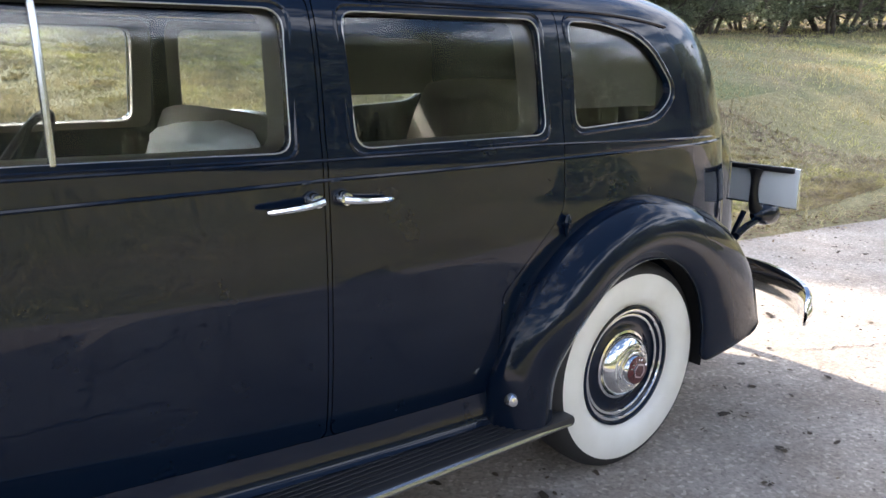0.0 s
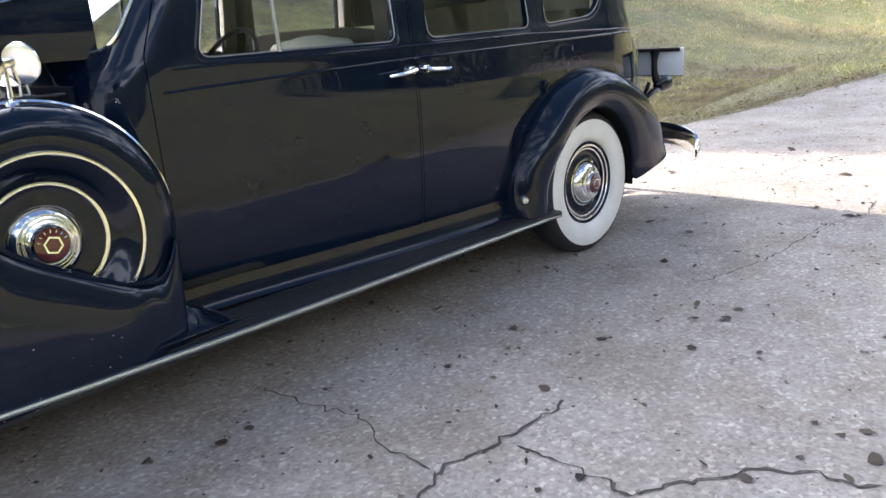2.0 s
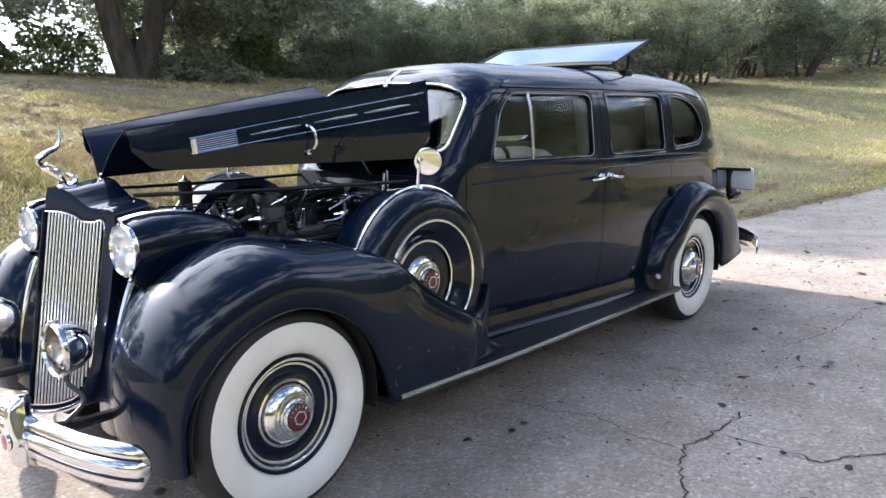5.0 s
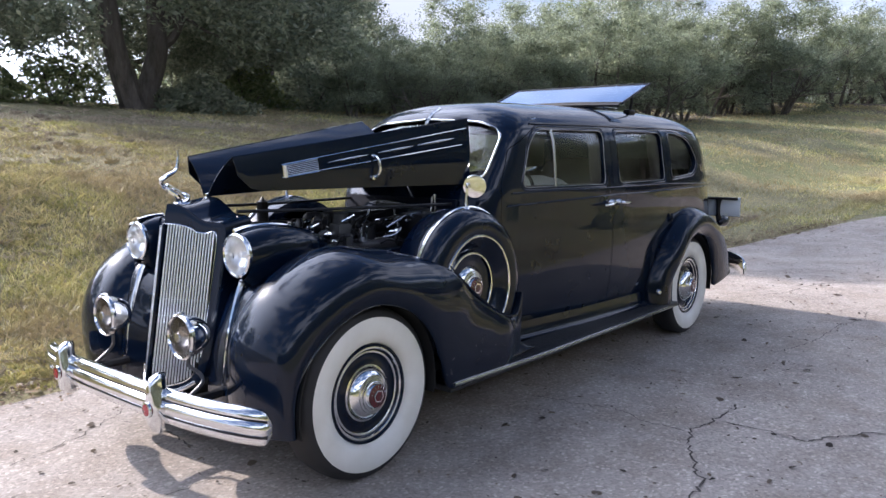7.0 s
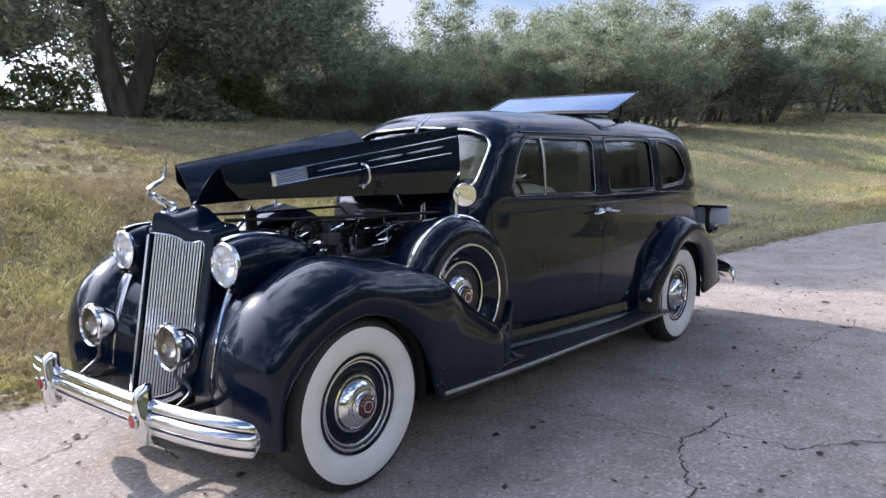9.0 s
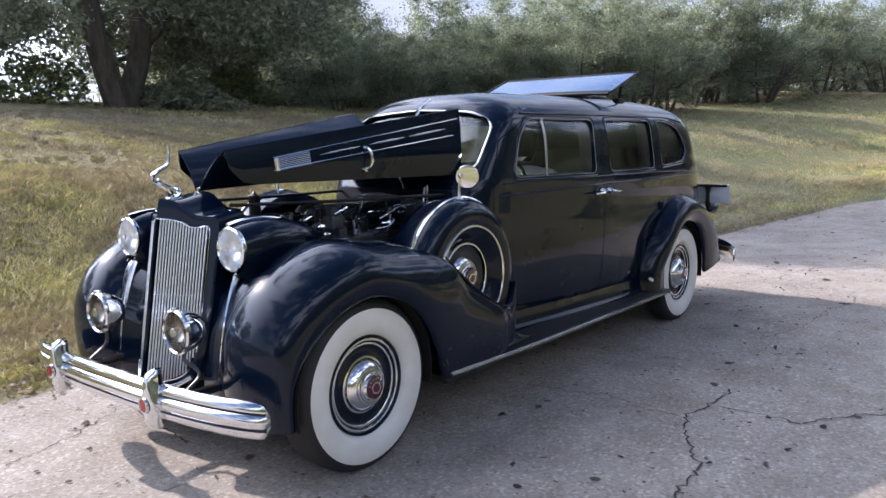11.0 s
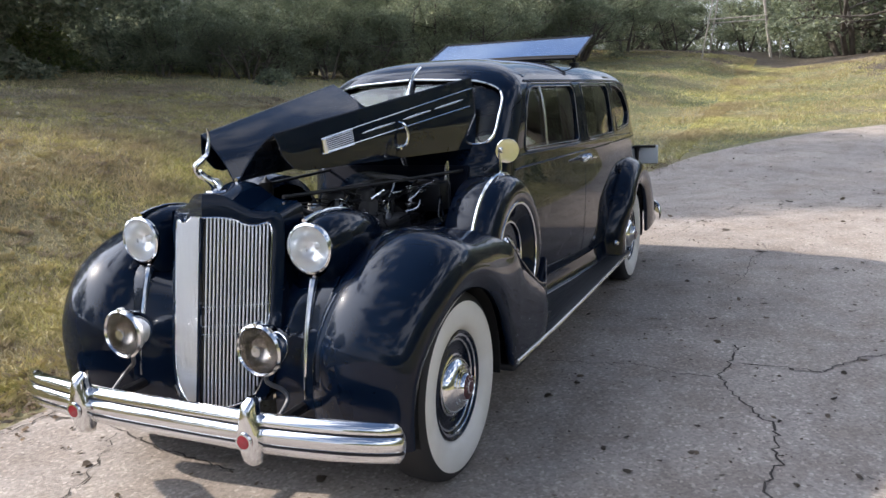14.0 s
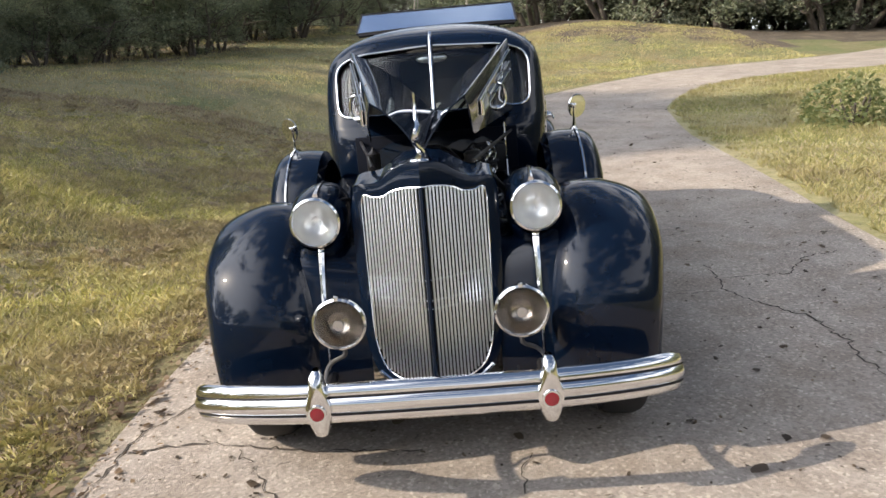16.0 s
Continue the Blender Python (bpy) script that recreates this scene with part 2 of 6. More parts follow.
def prism(outline, axis, lo, hi):
    """A closed block: an outline drawn out along x or y."""
    o = np.asarray(outline, float)
    k = len(o)
    if axis == "y":
        v = [(a, lo, b) for a, b in o] + [(a, hi, b) for a, b in o]
    else:
        v = [(lo, a, b) for a, b in o] + [(hi, a, b) for a, b in o]
    f = [tuple(range(k)), tuple(reversed(range(k, 2 * k)))] + [(i, i + k, (i + 1) % k + k, (i + 1) % k) for i in range(k)]
    me = bpy.data.meshes.new("block")
    me.from_pydata(v, [], f)
    bm = bmesh.new()
    bm.from_mesh(me)
    bmesh.ops.recalc_face_normals(bm, faces=bm.faces)
    bm.to_mesh(me)
    bm.free()
    return me


def carve(base, block, how):
    """The mesh left of base after a block is cut out of it or kept of it."""
    a, b = new("a", base), new("b", block)
    mod = a.modifiers.new("cut", "BOOLEAN")
    mod.object, mod.operation, mod.solver = b, how, "EXACT"
    made = bpy.data.meshes.new_from_object(a.evaluated_get(bpy.context.evaluated_depsgraph_get()))
    bpy.data.objects.remove(a)
    bpy.data.objects.remove(b)
    return made


# ---- ground ----
def smooth01(a):
    a = np.clip(a, 0, 1)
    return a * a * (3 - 2 * a)


def bend(x):
    """How far the drive swings aside at x."""
    return -0.012 * np.maximum(x - 6, 0) ** 2 * (1 / (1 + 0.03 * np.maximum(x - 6, 0)))


def height(x, y):
    """The lie of the land."""
    r = np.maximum(y - 1.75 - bend(x) * 0.6, 0)
    bank = 3.8 * (1 - np.exp(-(r / 13.0) * smooth01(r / 4)))
    far = np.maximum(x - 9, 0)
    hill = 3.2 * (1 - np.exp(-far / 52)) * (0.15 + 0.85 * smooth01((y + 22) / 22))
    hill = hill + 1.1 * smooth01((x - 20) / 22) * smooth01((y + 17) / 15)
    hill = hill + 0.85 * smooth01((x - 23) / 13) * smooth01((y + 34) / 14) * (1 - smooth01((y + 8) / 7))
    swell = 0.05 * np.sin(x * 0.31 + 1) * np.sin(y * 0.27) * smooth01(r / 5)
    return bank * (1 - 0.45 * smooth01(x / 40)) + hill + swell


EAST = spline([(-14, 1.35), (-3, 1.5), (-0.5, 1.6), (1.2, 1.62), (4, 1.45), (7, 1.15), (9.4, 0.78), (11, 0.34), (13, -0.3), (15.8, -1.9), (18.2, -4.1), (20.4, -6.5), (22, -9.4), (23.6, -11.9), (26.5, -15.7), (32, -23), (38, -32)], 140)
WEST = spline([(-14, -3.4), (-3, -3.25), (0, -3.15), (2.4, -3.15), (5.0, -3.4), (7.5, -3.62), (9.3, -3.75), (11, -3.95), (12.5, -4.25), (15.0, -5.5), (16.7, -7.3), (17.4, -9.25), (17.9, -11), (20, -15.5), (25, -24), (31, -33)], 140)
EAST = np.concatenate(([[-70, 2.2], [-30, 1.3]], EAST))
WEST = np.concatenate(([[-70, -2.6], [-30, -3.5]], WEST))

GRASS_SOIL = shader("grass_soil", (0.09, 0.085, 0.04), 0.95)
paint(GRASS_SOIL, color=blend(GRASS_SOIL, ramp_of(GRASS_SOIL, noise_at(GRASS_SOIL, 0.35, 6), [(0.33, grey(0)), (0.52, grey(1))]),
                              ramp_of(GRASS_SOIL, noise_at(GRASS_SOIL, 9, 8, 0.7), [(0.25, (0.10, 0.095, 0.045)), (0.5, (0.20, 0.185, 0.09)), (0.75, (0.32, 0.285, 0.155))]),
                              ramp_of(GRASS_SOIL, noise_at(GRASS_SOIL, 11, 8, 0.7), [(0.25, (0.105, 0.094, 0.05)), (0.5, (0.205, 0.182, 0.09)), (0.75, (0.34, 0.295, 0.165))])),
      height=noise_at(GRASS_SOIL, 14, 8, 0.7), strength=0.9, distance=0.05)
LAWN_SOIL = shader("mown_lawn", (0.13, 0.16, 0.06), 0.95)
paint(LAWN_SOIL, color=blend(LAWN_SOIL, ramp_of(LAWN_SOIL, noise_at(LAWN_SOIL, 0.5, 7, 0.65), [(0.42, grey(0)), (0.62, grey(1))]), ramp_of(LAWN_SOIL, noise_at(LAWN_SOIL, 8, 8, 0.7), [(0.25, (0.13, 0.135, 0.055)), (0.5, (0.235, 0.23, 0.10)), (0.75, (0.36, 0.33, 0.165))]), ramp_of(LAWN_SOIL, noise_at(LAWN_SOIL, 5, 8, 0.7), [(0.3, (0.20, 0.175, 0.095)), (0.5, (0.32, 0.285, 0.16)), (0.7, (0.44, 0.39, 0.24))])),
      height=noise_at(LAWN_SOIL, 14, 8, 0.7), strength=0.9, distance=0.05)
HILL_SOIL = shader("hill_grass", (0.1, 0.11, 0.05), 0.95)
paint(HILL_SOIL, color=blend(HILL_SOIL, ramp_of(HILL_SOIL, noise_at(HILL_SOIL, 0.4, 7, 0.65), [(0.42, grey(0)), (0.62, grey(1))]), ramp_of(HILL_SOIL, noise_at(HILL_SOIL, 8, 8, 0.7), [(0.25, (0.065, 0.08, 0.03)), (0.5, (0.125, 0.14, 0.055)), (0.75, (0.20, 0.20, 0.09))]), ramp_of(HILL_SOIL, noise_at(HILL_SOIL, 5, 8, 0.7), [(0.3, (0.11, 0.10, 0.05)), (0.5, (0.19, 0.165, 0.09)), (0.7, (0.27, 0.235, 0.14))])),
      height=noise_at(HILL_SOIL, 14, 8, 0.7), strength=0.9, distance=0.05)
ROAD = shader("worn_asphalt", (0.2, 0.19, 0.175), 0.9)
road_base = ramp_of(ROAD, noise_at(ROAD, 0.7, 6, 0.6), [(0.3, (0.275, 0.243, 0.218)), (0.7, (0.385, 0.342, 0.30))])
stones = node(ROAD, "ShaderNodeTexVoronoi", Scale=75.0)
link(ROAD, node(ROAD, "ShaderNodeTexCoord").outputs["Object"], stones.inputs["Vector"])
stone_tone = node(ROAD, "ShaderNodeSeparateColor")
link(ROAD, stones.outputs["Color"], stone_tone.inputs["Color"])
road_grit = blend(ROAD, 0.55, ramp_of(ROAD, noise_at(ROAD, 70, 7, 0.8), [(0.32, grey(0.45)), (0.5, grey(1.0)), (0.70, grey(1.5))]), ramp_of(ROAD, stone_tone.outputs[0], [(0.0, grey(0.6)), (0.5, grey(0.95)), (0.86, grey(1.15)), (1.0, grey(1.9))]))
road_spot = blend(ROAD, 1.0, ramp_of(ROAD, noise_at(ROAD, 13, 4, 0.6), [(0.66, grey(1.0)), (0.71, grey(0.45))]), ramp_of(ROAD, noise_at(ROAD, 2.4, 7, 0.65), [(0.42, grey(1.0)), (0.62, (0.80, 0.77, 0.74))]), "MULTIPLY")
paint(ROAD, color=blend(ROAD, 1.0, blend(ROAD, 1.0, road_base, road_grit, "MULTIPLY"), road_spot, "MULTIPLY"),
      height=noise_at(ROAD, 120, 6, 0.75), strength=0.8, distance=0.008)

# brown leafy ground, with the trees' shade worked into its colour
WOOD_FLOOR = shader("shaded_forest_floor", (0.09, 0.07, 0.05), 0.95)
paint(WOOD_FLOOR, color=ramp_of(WOOD_FLOOR, noise_at(WOOD_FLOOR, 1.2, 8, 0.7), [(0.3, (0.05, 0.04, 0.03)), (0.55, (0.10, 0.08, 0.06)), (0.75, (0.20, 0.165, 0.125))]),
      height=noise_at(WOOD_FLOOR, 6, 8, 0.7), strength=0.9, distance=0.08)
xs = np.concatenate((-np.geomspace(14, 220, 14)[::-1], np.arange(-13.5, 30, 0.5), np.arange(30, 56, 1.0), np.geomspace(56, 420, 22)))
ys = np.concatenate((-np.geomspace(8, 220, 22)[::-1], np.arange(-7.75, 16, 0.5), np.arange(16, 40, 1.0), np.geomspace(40, 300, 18)))
gx, gy = np.meshgrid(xs, ys, indexing="ij")
ground_pts = np.stack((gx, gy, height(gx, gy) - 0.012), axis=2)
ground = structure("ground", grid(ground_pts), GRASS_SOIL, "mown dry grass rising into a bank beside the drive", "ground")
ground.data.materials.append(LAWN_SOIL)
ground.data.materials.append(WOOD_FLOOR)
ground.data.materials.append(HILL_SOIL)
for p in ground.data.polygons:
    if p.center.y < np.interp(p.center.x, EAST[:, 0], EAST[:, 1]) - 1.5:
        p.material_index = 1
    elif p.center.x > 15 + 2.2 * math.sin(p.center.y * 0.8) + 1.3 * math.sin(p.center.y * 2.1):
        p.material_index = 3
    off, way = math.hypot(p.center.x + 2, p.center.y + 1), math.degrees(math.atan2(p.center.y + 1, p.center.x + 2))
    if -60 < way < 100 and off > np.interp(way, (-60, -40, -27, -20, -9, 0, 12, 22, 32, 58, 70, 100), (48, 40, 35, 32, 32, 38, 40, 26, 24, 22, 22, 24)) + 1.2 * math.sin(way * 1.3) + 0.8 * math.sin(way * 4.1):
        p.material_index = 2

rows = []
for s in np.linspace(0, 1, 22):
    xy = EAST * s + WEST * (1 - s)
    z = height(xy[:, 0], xy[:, 1]) + (0.004 if 0 < s < 1 else -0.03)
    rows.append(np.column_stack((xy, z)))
structure("road", grid(np.array(rows).transpose(1, 0, 2)[:, ::-1]) , ROAD, "cracked pale asphalt drive curving away over the rise", "driveway")

# ---- the car ----
car = thing("vintage_car", "dark navy pre-war sedan, whitewall tyres, hood raised, on the drive", "car")
WHEELBASE, HUB_Z = 3.404, 0.373
# height, front, front corner length, width behind that corner, greatest width, rear, rear corner length
RINGS = spline([
    (0.36, 1.00, 0.35, 0.57, 0.70, 4.30, 0.60),
    (0.55, 1.00, 0.35, 0.59, 0.735, 4.42, 0.72),
    (0.85, 1.00, 0.35, 0.60, 0.755, 4.42, 0.76),
    (1.08, 1.02, 0.35, 0.605, 0.75, 4.40, 0.80),
    (1.16, 1.05, 0.33, 0.61, 0.745, 4.385, 0.80),
    (1.22, 1.09, 0.30, 0.61, 0.735, 4.37, 0.80),
    (1.36, 1.175, 0.27, 0.61, 0.72, 4.32, 0.78),
    (1.49, 1.25, 0.25, 0.595, 0.695, 4.23, 0.75),
    (1.56, 1.29, 0.27, 0.555, 0.655, 4.15, 0.72),
    (1.62, 1.35, 0.30, 0.47, 0.57, 4.02, 0.70),
    (1.665, 1.48, 0.38, 0.35, 0.45, 3.80, 0.70),
    (1.692, 1.70, 0.42, 0.21, 0.30, 3.60, 0.70),
    (1.706, 2.05, 0.38, 0.08, 0.13, 3.30, 0.50),
    (1.710, 2.40, 0.15, 0.00, 0.00, 2.95, 0.15)], 92)


def ring(row, n_front=16, n_side=70, n_rear=26):
    """Half of the body's outline at one height, from the nose's middle round the left side to the tail's middle."""
    z, xf, rf, wf, wm, xr, rr = row
    t = np.linspace(0, np.pi / 2, n_front)
    e = 2 / 3.6
    front = np.column_stack((xf + rf * (1 - np.cos(t) ** e), -wf * np.sin(t) ** e))
    x = np.linspace(xf + rf, xr - rr, n_side)
    k = np.clip((x - xf - rf) / max(3.1 - xf - rf, 0.01), 0, 1)
    side = np.column_stack((x, -(wf + (wm - wf) * np.sin(k * np.pi / 2))))
    e = 2 / 2.3
    rear = np.column_stack((xr - rr + rr * np.sin(t := np.linspace(0, np.pi / 2, n_rear)) ** e, -wm * np.cos(t) ** e))
    xy = np.concatenate((front, side[1:-1], rear))
    return np.column_stack((xy, np.full(len(xy), z)))


shell = np.array([ring(r) for r in RINGS])
shell[:, 0, 1] = shell[:, -1, 1] = shell[-1, :, 1] = 0
_du, _dv = np.gradient(shell, axis=0), np.gradient(shell, axis=1)
shell_n = np.cross(_dv, _du)
shell_n /= np.linalg.norm(shell_n, axis=2)[..., None] + 1e-9
if shell_n[20, 60, 1] > 0:
    shell_n = -shell_n
shell_n[-1] = (0, 0, 1)
inner = shell - shell_n * 0.032
inner[:, 0, 1] = inner[:, -1, 1] = inner[-1, :, 1] = 0
inner[:, :, 1] = np.minimum(inner[:, :, 1], 0)
sv, sf = grid(shell)
iv, jf = grid(inner)
NU, NV, _ = shell.shape
rim = list(range(NV)) + [i * NV + NV - 1 for i in range(1, NU)] + [(NU - 1) * NV + j for j in range(NV - 2, -1, -1)] + [i * NV for i in range(NU - 2, 0, -1)]
K = NU * NV
half = bpy.data.meshes.new("half")
half.from_pydata(np.concatenate((sv, iv)).tolist(), [], sf + [tuple(i + K for i in f[::-1]) for f in jf] + [(rim[i - 1], rim[i], rim[i] + K, rim[i - 1] + K) for i in range(len(rim))])
_bm = bmesh.new()
_bm.from_mesh(half)
bmesh.ops.recalc_face_normals(_bm, faces=_bm.faces)
bmesh.ops.dissolve_degenerate(_bm, dist=1e-5, edges=_bm.edges)
_bm.to_mesh(half)
_bm.free()


def side_y(x, z):
    """The left body side's y at x and height z."""
    r = np.array([np.interp(z, RINGS[:, 0], RINGS[:, i]) for i in range(7)])
    o = ring(r)
    return float(np.interp(x, o[:, 0], o[:, 1]))


def face_x(y, z):
    """The windscreen side's x at y and height z."""
    r = np.array([np.interp(z, RINGS[:, 0], RINGS[:, i]) for i in range(7)])
    o = ring(r)[:17]
    return float(np.interp(abs(y), -o[:, 1], o[:, 0]))


FRONT_WIN = rounded([(1.40, 1.185), (2.215, 1.18), (2.225, 1.515), (1.56, 1.515), (1.46, 1.42)], [0.05, 0.04, 0.05, 0.10, 0.10])
REAR_WIN = rounded([(2.39, 1.18), (3.025, 1.185), (3.015, 1.515), (2.375, 1.515)], 0.045)
QUARTER_WIN = rounded([(3.155, 1.195), (3.54, 1.215), (3.64, 1.30), (3.50, 1.47), (3.28, 1.515), (3.14, 1.515)], [0.04, 0.07, 0.09, 0.12, 0.08, 0.04])
SCREEN = rounded([(-0.014, 1.225), (-0.52, 1.232), (-0.535, 1.50), (-0.40, 1.555), (-0.014, 1.575)], [0.004, 0.07, 0.08, 0.10, 0.004])
BACKLIGHT = rounded([(-0.015, 1.25), (-0.30, 1.25), (-0.30, 1.44), (-0.015, 1.45)], [0.004, 0.05, 0.05, 0.004])
for win in (FRONT_WIN, REAR_WIN, QUARTER_WIN):
    half = carve(half, prism(win, "y", -1.2, -0.3), "DIFFERENCE")
half = carve(half, prism(SCREEN, "x", 0.7, 1.62), "DIFFERENCE")
half = carve(half, prism(BACKLIGHT, "x", 3.7, 4.7), "DIFFERENCE")
FRONT_DOOR = [(1.22, 0.40), (2.292, 0.40), (2.292, 1.552), (1.60, 1.552), (1.30, 1.40), (1.22, 1.20)]
REAR_DOOR = [(2.308, 0.40), (2.86, 0.40), (2.86, 0.72), (3.095, 0.95), (3.095, 1.552), (2.308, 1.552)]
front_door = carve(half, prism(rounded(FRONT_DOOR, 0.03), "y", -1.2, -0.25), "INTERSECT")
rear_door = carve(half, prism(rounded(REAR_DOOR, 0.03), "y", -1.2, -0.25), "INTERSECT")


def grown(outline, d):
    o = np.array(outline, float)
    c = o.mean(axis=0)
    return o + np.sign(o - c) * d


half = carve(half, prism(rounded(grown(FRONT_DOOR, 0.003), 0.03), "y", -1.2, -0.25), "DIFFERENCE")
half = carve(half, prism(rounded(grown(REAR_DOOR, 0.003), 0.03), "y", -1.2, -0.25), "DIFFERENCE")

from mathutils.bvhtree import BVHTree
shell_tree = BVHTree.FromPolygons([Vector(v) for v in sv], sf)
flat_n = shell_n.reshape(-1, 3)


def geo(me):
    return np.array([v.co[:] for v in me.vertices]), [tuple(p.vertices) for p in me.polygons]


def panel_mesh(name, g, sided=None):
    """Body panels: the smooth shell's own normals on what is left of its outside."""
    me = bpy.data.meshes.new(name)
    me.from_pydata(np.asarray(g[0]).tolist(), [], g[1])
    me.shade_smooth()
    me.materials.append(PAINT)
    me.update()
    normals = []
    for p in me.polygons:
        for vi in p.vertices:
            co = me.vertices[vi].co
            side = -1 if co.y > 0 or (abs(co.y) < 1e-6 and p.center.y > 0) else 1
            at, _, fi, dist = shell_tree.find_nearest(Vector((co.x, co.y * side, co.z)))
            n = p.normal
            if dist is not None and dist < 0.004:
                w = Vector((0, 0, 0))
                for k in sf[fi]:
                    w += Vector(flat_n[k]) / ((Vector(sv[k]) - at).length + 1e-4)
                w.normalize()
                w.y *= side
                if abs(co.y) < 1e-5:
                    w.y = 0
                    w.normalize()
                if w.dot(p.normal) > 0.75:
                    n = w
            normals.append(n[:])
    me.normals_split_custom_set(normals)
    return me


hv, hf = geo(half)
hf = [f for f in hf if not all(abs(hv[i][1]) < 2e-4 for i in f)]
body = part("body", panel_mesh("body", join((hv, hf), mirrored((hv, hf)))), None, car, "glossy dark navy body shell and roof")

WINDOWS = {"front": FRONT_WIN, "rear": REAR_WIN, "quarter": QUARTER_WIN}


def pane_geo(outline, depth=0.018, grow=0.012):
    o = np.asarray(outline)
    x0, x1, z0, z1 = o[:, 0].min() - grow, o[:, 0].max() + grow, o[:, 1].min() - grow, o[:, 1].max() + grow
    pts = np.array([[(x, side_y(x, z) + depth, z) for z in np.linspace(z0, z1, 6)] for x in np.linspace(x0, x1, 12)])
    return solid_sheet(pts, 0.005)


def trim_geo(outline, r=0.0021, proud=0.0):
    o = np.concatenate((outline, outline[:1]))
    return tube([(x, side_y(x, z) - proud, z) for x, z in o], r, 6, False)


def handle_geo(x, direction):
    y = side_y(x, 1.057)
    plate = revolve([(0.0, 0.034), (0.016, 0.032), (0.021, 0.02), (0.024, 0.0)], (x, y, 1.062), (0, -1, 0), 16)
    lever = [(x - 0.012 * direction, y - 0.034, 1.062), (x + 0.03 * direction, y - 0.04, 1.056), (x + 0.09 * direction, y - 0.04, 1.052), (x + 0.135 * direction, y - 0.034, 1.05)]
    return join(plate, tube(spline(lever, 14), np.interp(np.linspace(0, 1, 14), [0, 0.3, 0.9, 1], [0.011, 0.010, 0.008, 0.004]), 8))


for side, m in (("left", lambda g: g), ("right", mirrored)):
    for me, win, name in ((front_door, FRONT_WIN, "front"), (rear_door, REAR_WIN, "rear")):
        door = part("door", panel_mesh("door", m(geo(me))), None, car, "closed navy front door" if name == "front" else "closed navy rear-hinged back door")
        part("window_pane", m(pane_geo(win)), GLASS, door)
        part("window_trim", m(trim_geo(win)), WORN_TRIM, door)
        part("window_bead", m(trim_geo(grown(win, 0.016), 0.0065, -0.002)), PAINT, door)
        part("door_handle", m(handle_geo(2.262 if name == "front" else 2.338, -1 if name == "front" else 1)), CHROME, door, "chrome lever handle")
        if name == "front":
            bar = tube([(1.705, side_y(1.705, z) + 0.006, z) for z in np.linspace(1.18, 1.52, 6)], 0.0085, 8)
            part("vent_divider", m(bar), DULL_CHROME, door)
    part("quarter_pane", m(pane_geo(QUARTER_WIN)), GLASS, body)
    part("quarter_trim", m(trim_geo(QUARTER_WIN)), WORN_TRIM, body)
    part("quarter_bead", m(trim_geo(np.mean(QUARTER_WIN, axis=0) + (QUARTER_WIN - np.mean(QUARTER_WIN, axis=0)) * (1.075, 1.10), 0.0065, -0.002)), PAINT, body)

for side, m in (("left", lambda g: g), ("right", mirrored)):
    o = np.asarray(SCREEN)
    pts = np.array([[(face_x(y, z) + 0.02, y, z) for z in np.linspace(1.21, 1.585, 8)] for y in np.linspace(-0.004, -0.55, 10)])
    part("windscreen_pane", m(solid_sheet(pts, 0.005)), GLASS, body)
    line = [(face_x(y, z) - 0.004, y, z) for y, z in o[5:-5]]
    part("windscreen_trim", m(tube(line, 0.0065, 8)), CHROME, body)
part("windscreen_divider", tube([(face_x(0, z) - 0.006, 0, z) for z in np.linspace(1.20, 1.645, 12)], 0.010, 8), CHROME, body)

# ---- fenders ----
def fender(stations, sections, nu, nv, thick=0.01):
    """Stations of lip and crown points; sections tell how each arc runs from the lip over the crown to the inside."""
    rows = []
    for (lx, lz, cx, cz), sec in zip(stations, sections):
        rows.append([(lx + (cx - lx) * k, y, lz + (cz - lz) * k) for k, y in sec])
    p = np.array([spline(r, nv) for r in rows])
    p = np.array([spline(p[:, j], nu) for j in range(nv)]).transpose(1, 0, 2)
    return p


ROUND = [(-0.02, -0.835), (0.0, -0.857), (0.35, -0.878), (0.75, -0.825), (1.0, -0.68), (0.96, -0.54), (0.62, -0.44), (0.1, -0.40)]
WELL = [(-0.02, -0.835), (0.0, -0.862), (0.4, -0.872), (0.8, -0.862), (1.0, -0.83), (0.97, -0.77), (0.9, -0.62), (0.8, -0.5)]
MID = [(a[0] * 0.5 + b[0] * 0.5, a[1] * 0.5 + b[1] * 0.5) for a, b in zip(ROUND, WELL)]
FRONT_ST = [(-0.395, 0.30, -0.485, 0.30), (-0.395, 0.45, -0.508, 0.50), (-0.345, 0.58, -0.488, 0.69), (-0.22, 0.71, -0.352, 0.875), (-0.02, 0.77, -0.10, 0.985),
            (0.19, 0.715, 0.16, 0.965), (0.33, 0.59, 0.36, 0.915), (0.405, 0.45, 0.52, 0.835), (0.47, 0.31, 0.66, 0.72), (0.70, 0.305, 0.82, 0.625),
            (0.90, 0.305, 0.95, 0.555), (1.01, 0.305, 1.04, 0.535), (1.07, 0.305, 1.085, 0.57), (1.11, 0.305, 1.125, 0.65), (1.15, 0.31, 1.155, 0.60)]
TAIL = [(k, min(y + 0.035, -0.50)) for k, y in WELL]
TIP = [(0.0, -0.80), (0.02, -0.80), (0.2, -0.80), (0.8, -0.805), (1.0, -0.80), (0.97, -0.76), (0.9, -0.72), (0.8, -0.68)]
STUB = [(0.0, -0.78), (0.02, -0.775), (0.12, -0.73), (0.8, -0.735), (1.0, -0.735), (0.97, -0.72), (0.9, -0.69), (0.8, -0.67)]


